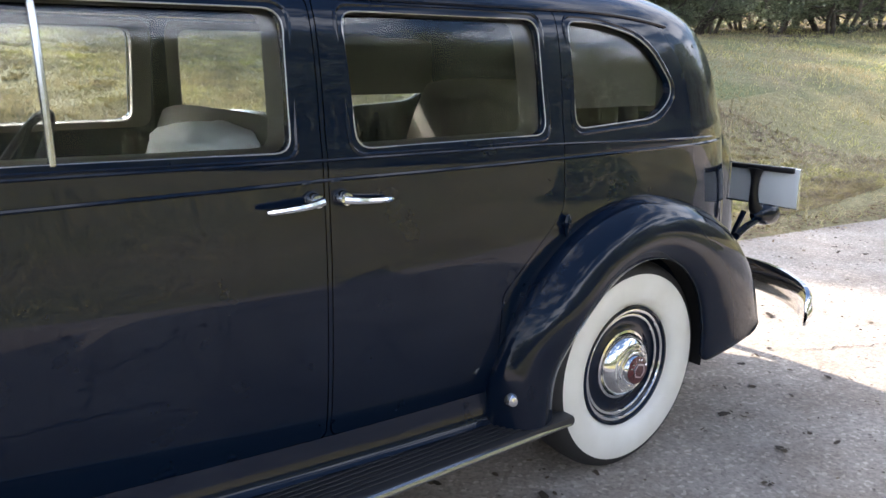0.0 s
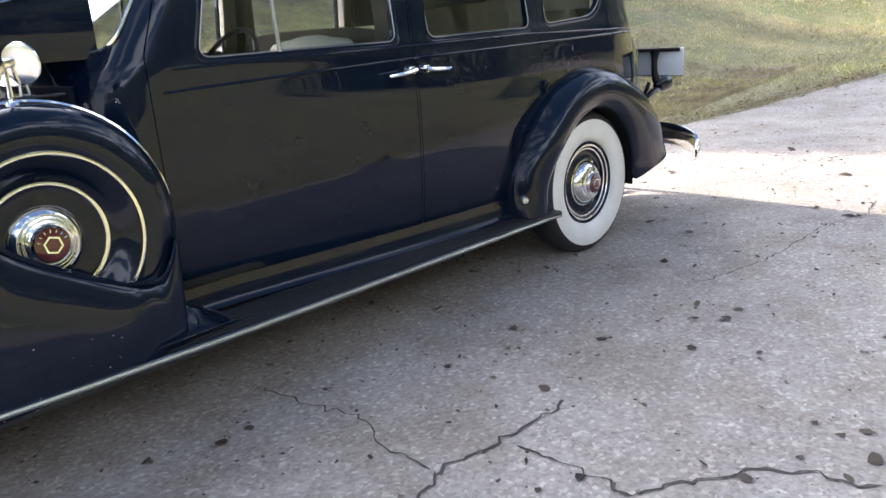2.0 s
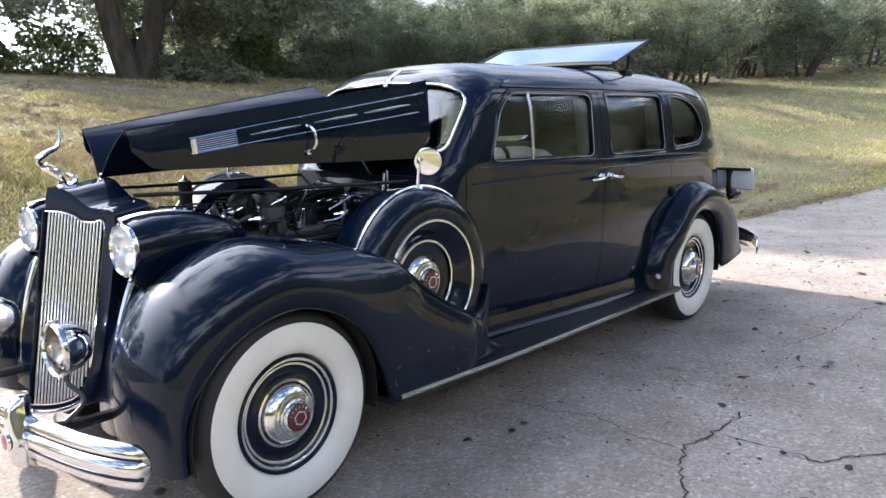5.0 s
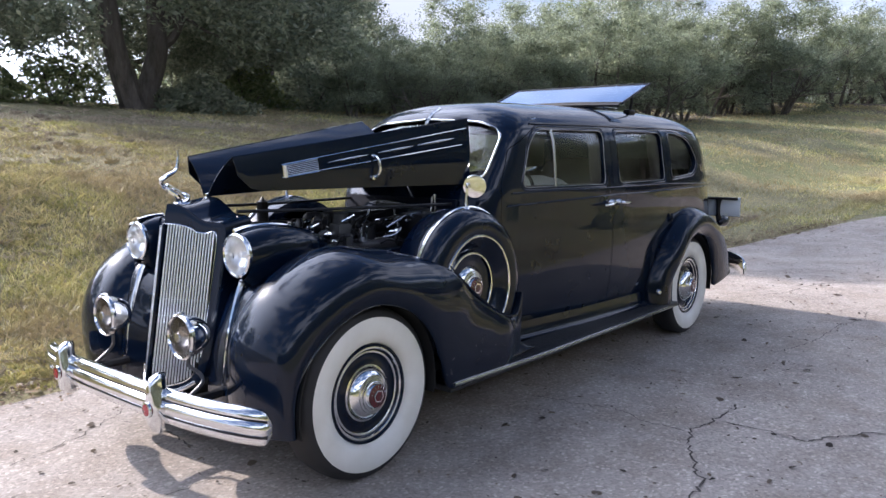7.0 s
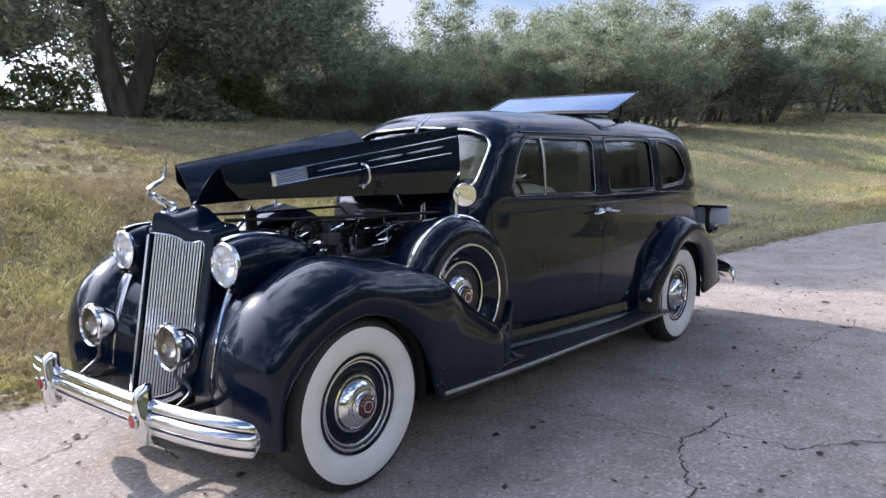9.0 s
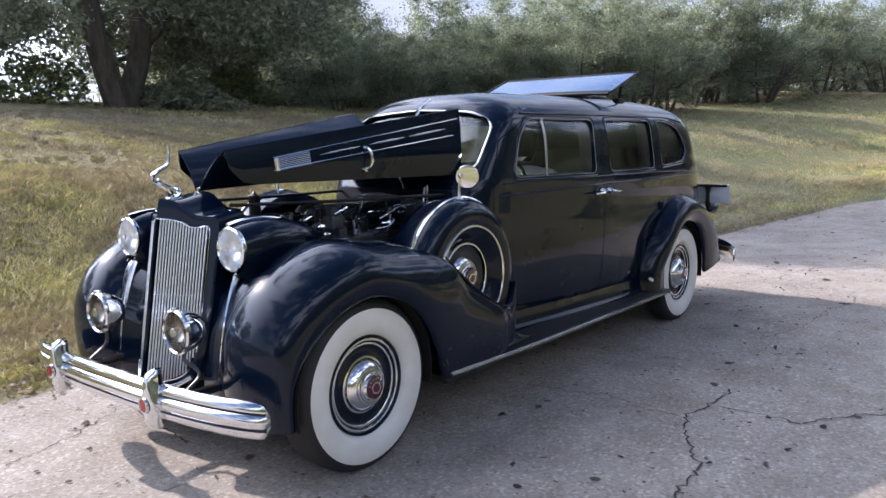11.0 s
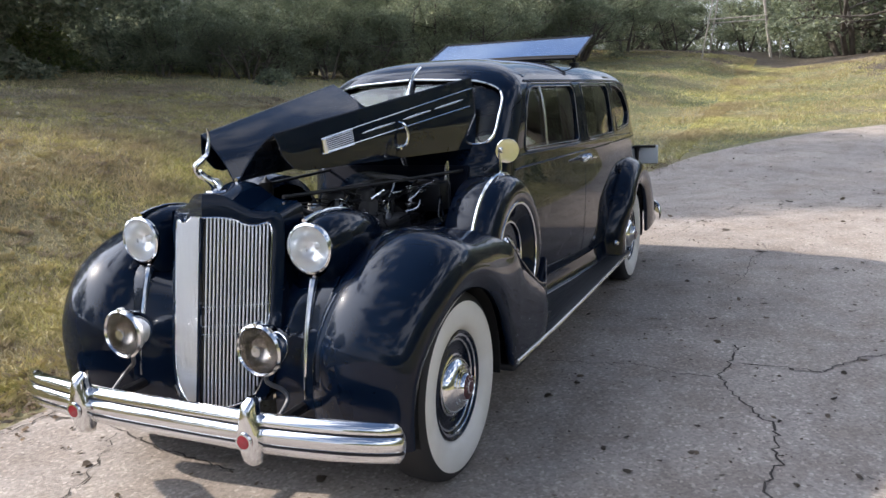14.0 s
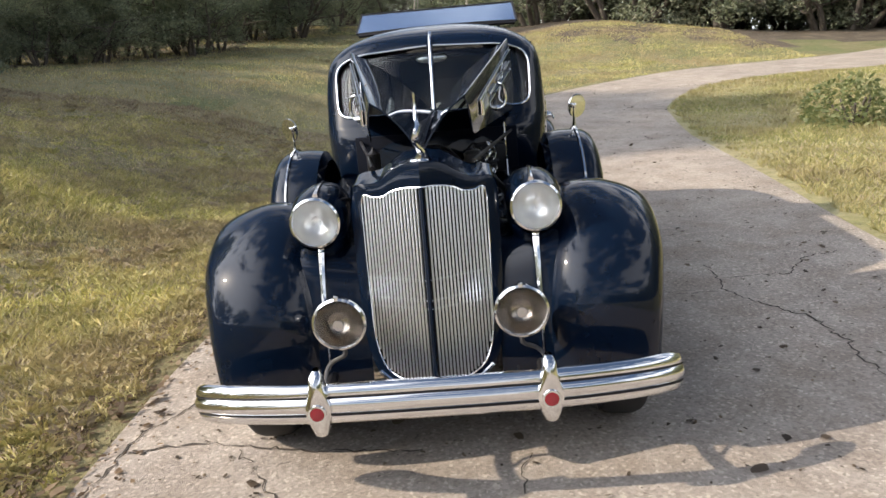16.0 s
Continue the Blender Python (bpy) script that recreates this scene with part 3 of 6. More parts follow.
def drawn_in(k):
    """The round section with its outer half pulled in towards the car's nose."""
    return [(a, y if y > -0.45 else -0.45 + (y + 0.45) * k) for a, y in ROUND]


fp = fender(FRONT_ST, [drawn_in(0.84), drawn_in(0.86), drawn_in(0.90), drawn_in(0.97), ROUND, ROUND] + [MID] + [WELL] * 4 + [TAIL, [((a[0] + b[0]) / 2, (a[1] + b[1]) / 2) for a, b in zip(TAIL, TIP)], TIP, STUB], 110, 44)
REAR_SEC = [(-0.02, -0.835), (0.0, -0.86), (0.35, -0.885), (0.75, -0.86), (1.0, -0.775), (1.0, -0.72), (0.9, -0.66)]
REAR_ST = [(3.01, 0.29, 2.83, 0.29), (3.03, 0.45, 2.855, 0.50), (3.10, 0.61, 2.955, 0.70), (3.25, 0.73, 3.145, 0.87), (3.42, 0.77, 3.40, 0.958),
           (3.58, 0.725, 3.66, 0.925), (3.70, 0.61, 3.92, 0.81), (3.755, 0.46, 4.09, 0.66), (3.775, 0.335, 4.17, 0.50), (3.92, 0.36, 4.15, 0.44)]
REAR_NOSE = [(k, y * 0.955) for k, y in REAR_SEC]
rp = fender(REAR_ST, [REAR_NOSE] * 2 + [REAR_SEC] * 8, 80, 34)
for side, m in (("left", lambda g: g), ("right", mirrored)):
    part("front_fender", m(solid_sheet(fp, 0.008)), PAINT, car, "navy pontoon fender with a well for the spare")
    part("rear_fender", m(solid_sheet(rp, 0.008)), PAINT, car)
    chips = random.Random(9)
    flecks = []
    for _ in range(26):
        p = fp[chips.randint(58, 78), chips.randint(4, 13)]
        r = chips.uniform(0.0009, 0.0026)
        flecks.append(revolve([(r, 0.0), (r * 0.6, 0.0012), (0.0, 0.0013)], (p[0] + chips.uniform(-0.012, 0.012), p[1] - 0.0003, p[2] + chips.uniform(-0.008, 0.008)), (0, -1, 0), 6))
    tagged(part("paint_chips", m(join(*flecks)), CHIP, car), "pale stone chips in the paint", kind="stuff")
    board = box((1.78, -0.735, 0.285), (2.62, 0.235, 0.035), 0.012)
    rb = part("running_board", m(board), MAT, car, "black ribbed running board")
    part("edge_strip", m(tube(spline([(0.475, -0.868, 0.315), (1.2, -0.868, 0.300), (2.2, -0.858, 0.29), (3.07, -0.842, 0.280)], 30), 0.011, 8)), DULL_CHROME, rb, "worn bright metal edge strip")

# ---- wheels ----
def tyre_geo(c, ax):
    return revolve([(0.205, -0.07), (0.25, -0.092), (0.31, -0.095), (0.35, -0.08), (0.368, -0.05), (0.373, 0), (0.372, 0.048), (0.364, 0.073), (0.350, 0.087), (0.331, 0.095)], c, ax, 64)


def white_geo(c, ax):
    return revolve([(0.331, 0.0955), (0.316, 0.100), (0.285, 0.102), (0.25, 0.097), (0.225, 0.085), (0.216, 0.07)], c, ax, 64)


def rim_geo(c, ax):
    return revolve([(0.216, 0.07), (0.214, 0.078), (0.205, 0.08), (0.198, 0.066), (0.186, 0.056), (0.16, 0.045), (0.14, 0.05), (0.12, 0.055), (0.0, 0.055)], c, ax, 64)


def ring_geo(c, ax, r, h, k):
    a = np.linspace(0, 2 * np.pi, 9)[:-1]
    return revolve([(r + k * math.cos(t), h + k * 0.7 * math.sin(t)) for t in list(a) + [0]], c, ax, 64)


def cap_geo(c, ax):
    return revolve([(0.124, 0.052), (0.123, 0.058), (0.115, 0.060), (0.113, 0.066), (0.108, 0.076), (0.098, 0.088), (0.086, 0.096), (0.084, 0.093), (0.081, 0.094), (0.079, 0.100), (0.074, 0.102), (0.072, 0.099), (0.069, 0.100), (0.067, 0.107), (0.062, 0.109), (0.060, 0.106), (0.057, 0.108), (0.055, 0.115), (0.050, 0.122)], c, ax, 48)


def boss_geo(c, ax):
    return revolve([(0.05, 0.118), (0.049, 0.125), (0.022, 0.129)], c, ax, 32)


def hex_geo(c, ax):
    return revolve([(0.0235, 0.127), (0.022, 0.134), (0.0, 0.135)], c, ax, 6)


def hex_rim_geo(c, ax):
    return revolve([(0.029, 0.126), (0.028, 0.133), (0.022, 0.133), (0.0215, 0.127)], c, ax, 6)


def marks_geo(c, ax):
    """Short raised bars set round the badge."""
    c, n = np.array(c, float), np.array(ax, float)
    u, v = np.array((1.0, 0, 0)), np.array((0, 0, 1.0))
    bars = []
    for a in np.radians(np.linspace(20, 160, 7)):
        p = c + n * 0.1285 + 0.040 * (math.cos(a) * u + math.sin(a) * v)
        d = (math.cos(a) * u + math.sin(a) * v) * 0.0045
        bars.append(tube([p - d, p + d], 0.0016, 5))
    return join(*bars)


def road_wheel(x, y, name="wheel", z=HUB_Z):
    ax = (0, -1, 0) if y < 0 else (0, 1, 0)
    c = (x, y, z)
    tyre = part(name, tyre_geo(c, ax), RUBBER, car, "whitewall tyre on a black steel rim")
    part("whitewall", white_geo(c, ax), WHITE, tyre, "broad cream-white sidewall")
    part("rim", rim_geo(c, ax), PAINT, tyre)
    part("trim_ring", join(ring_geo(c, ax, 0.197, 0.068, 0.007), ring_geo(c, ax, 0.178, 0.057, 0.006)), CHROME, tyre)
    part("hubcap", cap_geo(c, ax), CHROME, tyre, "domed chrome hubcap")
    part("hub_badge", boss_geo(c, ax), RED, tyre, "red enamel hub badge")
    part("hexagon", hex_geo(c, ax), RED, tyre)
    part("badge_marks", marks_geo(c, ax), CHROME, tyre)
    part("hexagon_rim", hex_rim_geo(c, ax), CHROME, tyre)
    return tyre


for x in (0.004, WHEELBASE):
    for y in (-0.71, 0.71):
        road_wheel(x, y)

BOTH = (lambda g: g, mirrored)

# ---- hood, both halves lifted ----
def lerp(a, b, k):
    return np.asarray(a, float) * (1 - k) + np.asarray(b, float) * k


HINGE = ((-0.24, -0.012, 1.195), (1.12, -0.012, 1.24))
EDGE = ((-0.215, -0.175, 1.37), (1.145, -0.415, 1.572))
FOOT = ((-0.185, -0.185, 1.215), (1.145, -0.425, 1.21))


def hood_top():
    rows = []
    for k in np.linspace(0, 1, 26):
        h, e = lerp(*HINGE, k), lerp(*EDGE, k)
        mid = (h + e) / 2 + (0, 0.012 + 0.008 * k, 0.012 + 0.008 * k)
        rows.append(spline([h, lerp(h, mid, 0.5) + (0, 0.002, 0.003), mid, lerp(mid, e, 0.55) + (0, 0.003, 0.004), e], 16))
    return np.array(rows)


def hood_side(u, w):
    """A place on the lifted hood's side: u along it, w down from its upper edge."""
    e, f = lerp(*EDGE, u), lerp(*FOOT, u)
    p = lerp(e, f, w)
    p[1] -= 0.012 * math.sin(w * math.pi)
    return p


def hood_side_sheet():
    rows = []
    for k in np.linspace(0, 1, 26):
        cut = 1.0 - 0.45 * max(0, 1 - k / 0.07) ** 2
        rows.append([hood_side(k, w * cut) for w in np.linspace(0, 1, 10)])
    return np.array(rows)


def hood_uw(x, z):
    u = (x - EDGE[0][0]) / (EDGE[1][0] - EDGE[0][0])
    e, f = lerp(*EDGE, u), lerp(*FOOT, u)
    return u, (e[2] - z) / (e[2] - f[2])


def on_hood(x, z, out=0.006):
    p = hood_side(*hood_uw(x, z))
    return (p[0], p[1] - out, p[2])


for m in BOTH:
    hood = part("hood_panel", m(solid_sheet(hood_top()[:, ::-1], 0.006)), PAINT, car, "raised half of the navy butterfly hood")
    part("hood_side", m(solid_sheet(hood_side_sheet()[:, ::-1], 0.006)), PAINT, hood)
    part("side_moulding", m(tube([on_hood(x, np.interp(x, (-0.005, 1.118), (1.331, 1.514))) for x in np.linspace(-0.005, 1.118, 12)], 0.0035, 6)), CHROME, hood)
    part("side_moulding", m(tube([on_hood(x, np.interp(x, (-0.01, 1.08), (1.274, 1.425))) for x in np.linspace(-0.01, 1.08, 12)], 0.0035, 6)), CHROME, hood)
    for a, b, mat in ((0.24, 0.47, DULL_CHROME), (0.53, 0.75, DULL_CHROME), (0.78, 1.03, DULL_CHROME)):
        za, zb = (np.interp(x, (0.0, 1.1), (1.302, 1.470)) for x in (a, b))
        part("spear", m(tube([on_hood(a + (b - a) * k, za + (zb - za) * k) for k in np.linspace(0, 1, 6)], [0.002, 0.006, 0.007, 0.007, 0.006, 0.002], 6)), mat, hood)
    sheet = np.array([[on_hood(x, z0 + (z1 - z0) * x / 0.185, 0.0035) for x in np.linspace(0.0, 0.185, 4)] for z0, z1 in ((1.272, 1.298), (1.328, 1.360))])
    vent = part("vent_grille", m(solid_sheet(sheet, 0.003)), BLACK, hood, "framed chrome hood vent")
    for i in range(7):
        k = (i + 0.5) / 7
        z0, z1 = 1.275 + 0.052 * k, 1.301 + 0.058 * k
        part("vent_rib", m(tube([on_hood(x, np.interp(x, (0.0, 0.185), (z0, z1)), 0.007) for x in np.linspace(0.0, 0.185, 4)], 0.0021, 6)), GRILLE_CHROME, vent)
    part("vent_frame", m(tube([on_hood(x, z, 0.008) for x, z in ((0.0, 1.272), (0.185, 1.298), (0.185, 1.360), (0.0, 1.328), (0.0, 1.272))], 0.0036, 6)), CHROME, vent)
    part("vent_end", m(tube([on_hood(0.012, z, 0.008) for z in (1.274, 1.30, 1.329)], 0.008, 8)), GRILLE_CHROME, vent)
    pull = [on_hood(0.492 + dx, 1.315 + dz, o) for dx, dz, o in ((0.0, 0.058, 0.008), (0.012, 0.045, 0.028), (0.02, 0.0, 0.036), (0.012, -0.04, 0.03), (-0.002, -0.055, 0.008))]
    part("hood_handle", m(join(tube(spline(pull, 16), 0.0075, 8), revolve([(0.0, 0.02), (0.012, 0.018), (0.015, 0.0)], on_hood(0.49, 1.262, 0.0), (0, -1, 0), 14))), CHROME, hood, "curved chrome hood handle")
part("hood_hinge", tube([lerp((-0.24, 0, 1.197), (1.12, 0, 1.243), k) for k in np.linspace(0, 1, 8)], 0.008, 8), CHROME, car)

# ---- radiator shell and grille ----
def grille_x(y, z):
    return -0.337 - 0.17 * (1.05 - z) - 0.115 * (1 - abs(y) / 0.225)


SHELL = spline([(0.0, 1.168), (-0.07, 1.158), (-0.13, 1.122), (-0.175, 1.098), (-0.25, 1.088), (-0.276, 1.055), (-0.278, 0.9), (-0.272, 0.7), (-0.258, 0.52), (-0.21, 0.405), (-0.1, 0.365), (0, 0.355)], 60) * (0.96, 1.0)
OPENING = spline([(0.0, 1.082), (-0.06, 1.08), (-0.115, 1.068), (-0.15, 1.05), (-0.19, 1.046), (-0.237, 1.043), (-0.240, 0.9), (-0.236, 0.7), (-0.229, 0.54), (-0.19, 0.435), (-0.1, 0.395), (0, 0.385)], 60) * (0.935, 1.0)
shell_rows = []
for k, x_in in ((0.0, 0.0), (0.5, -0.004), (1.0, 0.0)):
    shell_rows.append([(grille_x(y, z) + x_in, y, z) for y, z in OPENING * (1 - k) + SHELL * k])
for dx in (0.012, 0.06, 0.11, 0.15):
    g = 1 - 0.02 * (dx > 0.02) - 0.1 * max(0, dx - 0.06)
    shell_rows.append([(grille_x(y, z) * 0.35 - 0.345 * 0.65 + dx, y * g, z + dx * 0.16) for y, z in SHELL])
shell_g = grid(np.array(shell_rows))
radiator = part("radiator_shell", join(shell_g, mirrored(shell_g)), PAINT, car, "navy shouldered radiator shell", angle=50)
gs, gm = OPENING[:, 0], OPENING[:, 1]


def opening_at(y):
    up = np.interp(-abs(y), gs[:26][::-1], gm[:26][::-1])
    low = np.interp(abs(y), [0, 0.094, 0.178, 0.214, 0.225], [0.385, 0.395, 0.435, 0.54, 0.7])
    return low, up


grille = part("grille", join(*[tube([(grille_x(y, z), y, z) for y, z in np.concatenate((OPENING, OPENING[::-1] * (-1, 1)))], 0.0036, 6)]), CHROME, car, "upright chrome grille of thin vertical bars")
for i in range(17):
    for sgn in (-1, 1):
        y = sgn * (0.018 + i * 0.01215)
        lo, up = opening_at(y)
        zs = np.linspace(lo + 0.002, up - 0.002, 6)
        bar = tube([(grille_x(y, z) - 0.001, y, z) for z in zs], 0.0041, 8)
        part("grille_bar", bar, GRILLE_CHROME, grille)
part("centre_bar", tube([(grille_x(0, z) - 0.002, 0, z) for z in np.linspace(0.385, 1.082, 6)], 0.0085, 6), PAINT, grille)
# core as one sheet, the shade behind the bars put into its colour
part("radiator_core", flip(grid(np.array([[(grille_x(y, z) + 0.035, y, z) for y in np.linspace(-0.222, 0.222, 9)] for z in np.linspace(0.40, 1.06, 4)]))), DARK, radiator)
for z in (0.66, 0.69, 0.76):
    part("grille_tie", tube([(grille_x(y, z) + 0.006, y, z) for y in np.linspace(-0.218, 0.218, 13)], 0.003, 6), DULL_CHROME, grille)
part("skirt", join(tube([(grille_x(y, z) - 0.004, y, z) for y, z in spline([(-0.205, 0.42), (-0.15, 0.385), (-0.08, 0.365), (0, 0.358), (0.08, 0.365), (0.15, 0.385), (0.205, 0.42)], 30)], 0.009, 8)), CHROME, radiator)
wing = spline([(-0.375, 0, 1.17), (-0.39, -0.012, 1.20), (-0.43, 0.008, 1.235), (-0.455, 0, 1.265), (-0.425, -0.008, 1.29), (-0.385, 0, 1.31), (-0.37, 0, 1.36), (-0.375, 0, 1.40)], 30)
mascot = part("mascot", join(tube(wing, np.interp(np.linspace(0, 1, 30), [0, 0.2, 0.5, 0.7, 1], [0.018, 0.008, 0.011, 0.008, 0.003]), 8),
                             tube(spline([(-0.37, 0, 1.165), (-0.33, 0, 1.19), (-0.38, 0.01, 1.225), (-0.43, 0, 1.25)], 16), [0.011] * 8 + [0.006] * 8, 8),
                             revolve([(0.0, 0.012), (0.035, 0.010), (0.045, 0.0)], (-0.36, 0, 1.162), (0, 0, 1), 20)), CHROME, car, "chrome looped mascot on the radiator")

# ---- front aprons, lamps, bumpers ----
APRON = [(0.98, 0.90), (0.5, 0.90), (0.12, 0.885), (-0.14, 0.875), (-0.31, 0.82), (-0.378, 0.69), (-0.412, 0.57), (-0.432, 0.42), (-0.432, 0.33)]
for m in BOTH:
    rows = []
    for y, dz, dx in ((-0.24, -0.02, 0.02), (-0.30, -0.02, 0.01), (-0.37, 0.0, -0.01), (-0.44, 0.015, -0.015), (-0.52, 0.02, 0.0)):
        rows.append(spline([(x + dx, y, z + dz) for x, z in APRON], 40))
    part("front_apron", m(solid_sheet(np.array(rows), 0.008)), PAINT, car)
    bead = spline([(-0.295, -0.392, 0.93), (-0.350, -0.392, 0.83), (-0.400, -0.392, 0.69), (-0.430, -0.392, 0.56), (-0.448, -0.392, 0.44)], 20)
    part("apron_bead", m(tube(bead, np.interp(np.linspace(0, 1, 20), [0, 0.15, 0.6, 1], [0.008, 0.016, 0.010, 0.005]), 8)), CHROME, car, "tapering chrome bead below the lamp")

    # roll added to catch a highlight where the groove by the fender reflects
    highlight_roll = spline([(-0.17, -0.462, 0.885), (-0.315, -0.466, 0.82), (-0.385, -0.468, 0.69), (-0.418, -0.468, 0.56), (-0.44, -0.466, 0.42)], 20)
    part("apron_highlight_roll", m(tube(highlight_roll, np.interp(np.linspace(0, 1, 20), [0, 0.3, 0.7, 1], [0.006, 0.014, 0.012, 0.005]), 8)), PAINT, car)

    c = (-0.36, -0.398, 0.970)
    prof = [(0.089, 0.0), (0.098, -0.03), (0.108, -0.09), (0.108, -0.16), (0.098, -0.26), (0.075, -0.36), (0.04, -0.45), (0.0, -0.48)]
    nac = revolve(prof, c, (-1, 0, 0), 36)
    v = np.array(nac[0])
    k = np.clip((v[:, 0] - c[0]) / 0.48, 0, 1)
    low = np.clip((c[2] - v[:, 2]) / 0.1, 0, 1)
    v[:, 2] -= low * (0.10 * np.sin(k * np.pi) + 0.02)
    v[:, 2] += 0.01 * np.sin(k * np.pi)
    lamp = part("headlight", m((v, nac[1])), PAINT, car, "torpedo headlight with a ribbed glass lens")
    part("lamp_rim", m(revolve([(0.089, -0.012), (0.0935, -0.004), (0.092, 0.008), (0.085, 0.012), (0.081, 0.004)], c, (-1, 0, 0), 40)), CHROME, lamp)
    part("reflector", m(revolve([(0.083, 0.0), (0.070, -0.03), (0.04, -0.055), (0.012, -0.062), (0.012, -0.03), (0.0, -0.028)], c, (-1, 0, 0), 32)), REFLECTOR, lamp)
    lens = np.array([[(c[0] - 0.006 - 0.016 * (1 - (r / 0.084) ** 2) + (0.0012 if j % 2 else 0), c[1] + r * math.cos(2 * math.pi * j / 72), c[2] + r * math.sin(2 * math.pi * j / 72)) for j in range(72)] for r in np.linspace(0.084, 0.002, 7)])
    part("lens", m(flip(grid(lens, True))), LENS, lamp, "clear ribbed lens")
    part("lamp_ridge", m(tube(spline([(-0.365, -0.385, 1.068), (-0.30, -0.387, 1.082), (-0.20, -0.39, 1.088), (-0.10, -0.393, 1.075), (-0.02, -0.397, 1.045)], 18), np.interp(np.linspace(0, 1, 18), [0, 0.2, 1], [0.010, 0.008, 0.003]), 8)), CHROME, lamp)

    c = (-0.578, -0.313, 0.656)
    fog = part("fog_light", m(revolve([(0.087, 0.0), (0.0855, -0.03), (0.075, -0.065), (0.055, -0.095), (0.02, -0.112), (0.0, -0.114)], c, (-1, 0, 0), 36)), CHROME, car, "round chrome fog light")
    part("fog_rim", m(revolve([(0.087, -0.01), (0.0945, -0.004), (0.0935, 0.008), (0.086, 0.014), (0.081, 0.006)], c, (-1, 0, 0), 40)), CHROME, fog)
    part("fog_reflector", m(revolve([(0.082, 0.0), (0.066, -0.03), (0.03, -0.055), (0.0, -0.06)], c, (-1, 0, 0), 30)), FOG_BOWL, fog)
    part("fog_lens", m(flip(grid(np.array([[(c[0] - 0.006 - 0.012 * (1 - (r / 0.084) ** 2), c[1] + r * math.cos(2 * math.pi * j / 40), c[2] + r * math.sin(2 * math.pi * j / 40)) for j in range(40)] for r in np.linspace(0.084, 0.002, 6)]), True))), LENS, fog)
    part("fog_emblem", m(revolve([(0.02, 0.016), (0.018, 0.022), (0.0, 0.023)], c, (-1, 0, 0), 20)), DULL_CHROME, fog)
    part("fog_clip", m(box((c[0] + 0.0, c[1], c[2] + 0.093), (0.03, 0.016, 0.018), 0.004)), CHROME, fog)
    part("fog_bracket", m(tube(spline([(-0.55, -0.312, 0.565), (-0.55, -0.312, 0.53), (-0.53, -0.36, 0.50), (-0.54, -0.385, 0.47), (-0.60, -0.385, 0.43)], 14), 0.008, 8)), IRON, fog)


def bar_along(path, prof):
    """Draw a bumper's profile of (height, outward) along a path lying level."""
    p = np.asarray(path, float)
    t = np.gradient(p, axis=0)
    t /= np.linalg.norm(t, axis=1)[:, None]
    out = np.column_stack((t[:, 1], -t[:, 0], np.zeros(len(p))))
    rows = []
    for i in range(len(p)):
        e = min(1, 0.35 + 0.65 * min(i, len(p) - 1 - i) / 2.5)
        rows.append([p[i] + out[i] * d * e + np.array((0, 0, h * e)) for h, d in prof])
    return grid(np.array(rows), True)


PROFILE = [(0.068, 0.0), (0.066, 0.022), (0.052, 0.034), (0.036, 0.034), (0.030, 0.024), (0.026, 0.036), (0.010, 0.046), (-0.010, 0.046), (-0.026, 0.036), (-0.030, 0.024), (-0.036, 0.034), (-0.052, 0.034), (-0.066, 0.022), (-0.068, 0.0), (-0.05, -0.006), (0.05, -0.006)]
FRONT_BAR = spline([(-0.545, 0.835, 0.390), (-0.606, 0.785, 0.409), (-0.660, 0.66, 0.421), (-0.697, 0.45, 0.426), (-0.710, 0.2, 0.428), (-0.713, 0, 0.429), (-0.710, -0.2, 0.428), (-0.697, -0.45, 0.426), (-0.660, -0.66, 0.421), (-0.606, -0.785, 0.409), (-0.545, -0.835, 0.390)], 60)
bumper = part("front_bumper", bar_along(FRONT_BAR, PROFILE), CHROME, car, "heavy ribbed chrome bumper bar", angle=55)
_t = np.gradient(FRONT_BAR, axis=0)
_t /= np.linalg.norm(_t, axis=1)[:, None]
_o = np.column_stack((_t[:, 1], -_t[:, 0], np.zeros(len(_t))))
for dz in (0.0305, -0.0305):
    part("stripe", tube((FRONT_BAR + _o * 0.0275 + (0, 0, dz))[2:-2], 0.0065, 8), BLACK, bumper, "black painted groove")


def guard(x, y, z, facing):
    rows = []
    for k in np.linspace(-1, 1, 17):
        w = float(np.interp(k, [-1, -0.9, -0.7, -0.4, -0.1, 0.2, 0.6, 0.9, 1], [0.006, 0.020, 0.029, 0.040, 0.047, 0.038, 0.026, 0.023, 0.013]))
        d = 0.044 * (1 - abs(k) ** 4) ** 0.5 + 0.004
        a = np.linspace(0, 2 * math.pi, 17)[:-1]
        rows.append([(x + facing * (d * math.cos(t) ** 0.4 if math.cos(t) > 1e-6 else 0.03 * math.cos(t)), y + w * math.sin(t), z + 0.118 * k) for t in a])
    return grid(np.array(rows), True) if facing > 0 else flip(grid(np.array(rows), True))


for y in (-0.381, 0.381):
    gd = part("bumper_guard", guard(-0.728, y, 0.434, -1), CHROME, bumper, "upright chrome bumper guard")
    part("guard_ring", revolve([(0.031, 0.0), (0.030, 0.008), (0.024, 0.009)], (-0.775, y, 0.421), (-1, 0, 0), 24), CHROME, bumper)
    part("guard_badge", revolve([(0.0255, 0.004), (0.023, 0.009), (0.0, 0.011)], (-0.775, y, 0.421), (-1, 0, 0), 24), BADGE_RED, bumper, "round red badge")
    part("bumper_arm", tube(spline([(-0.70, y, 0.43), (-0.58, y, 0.41), (-0.40, y, 0.41)], 8), 0.02, 8), BLACK, bumper)
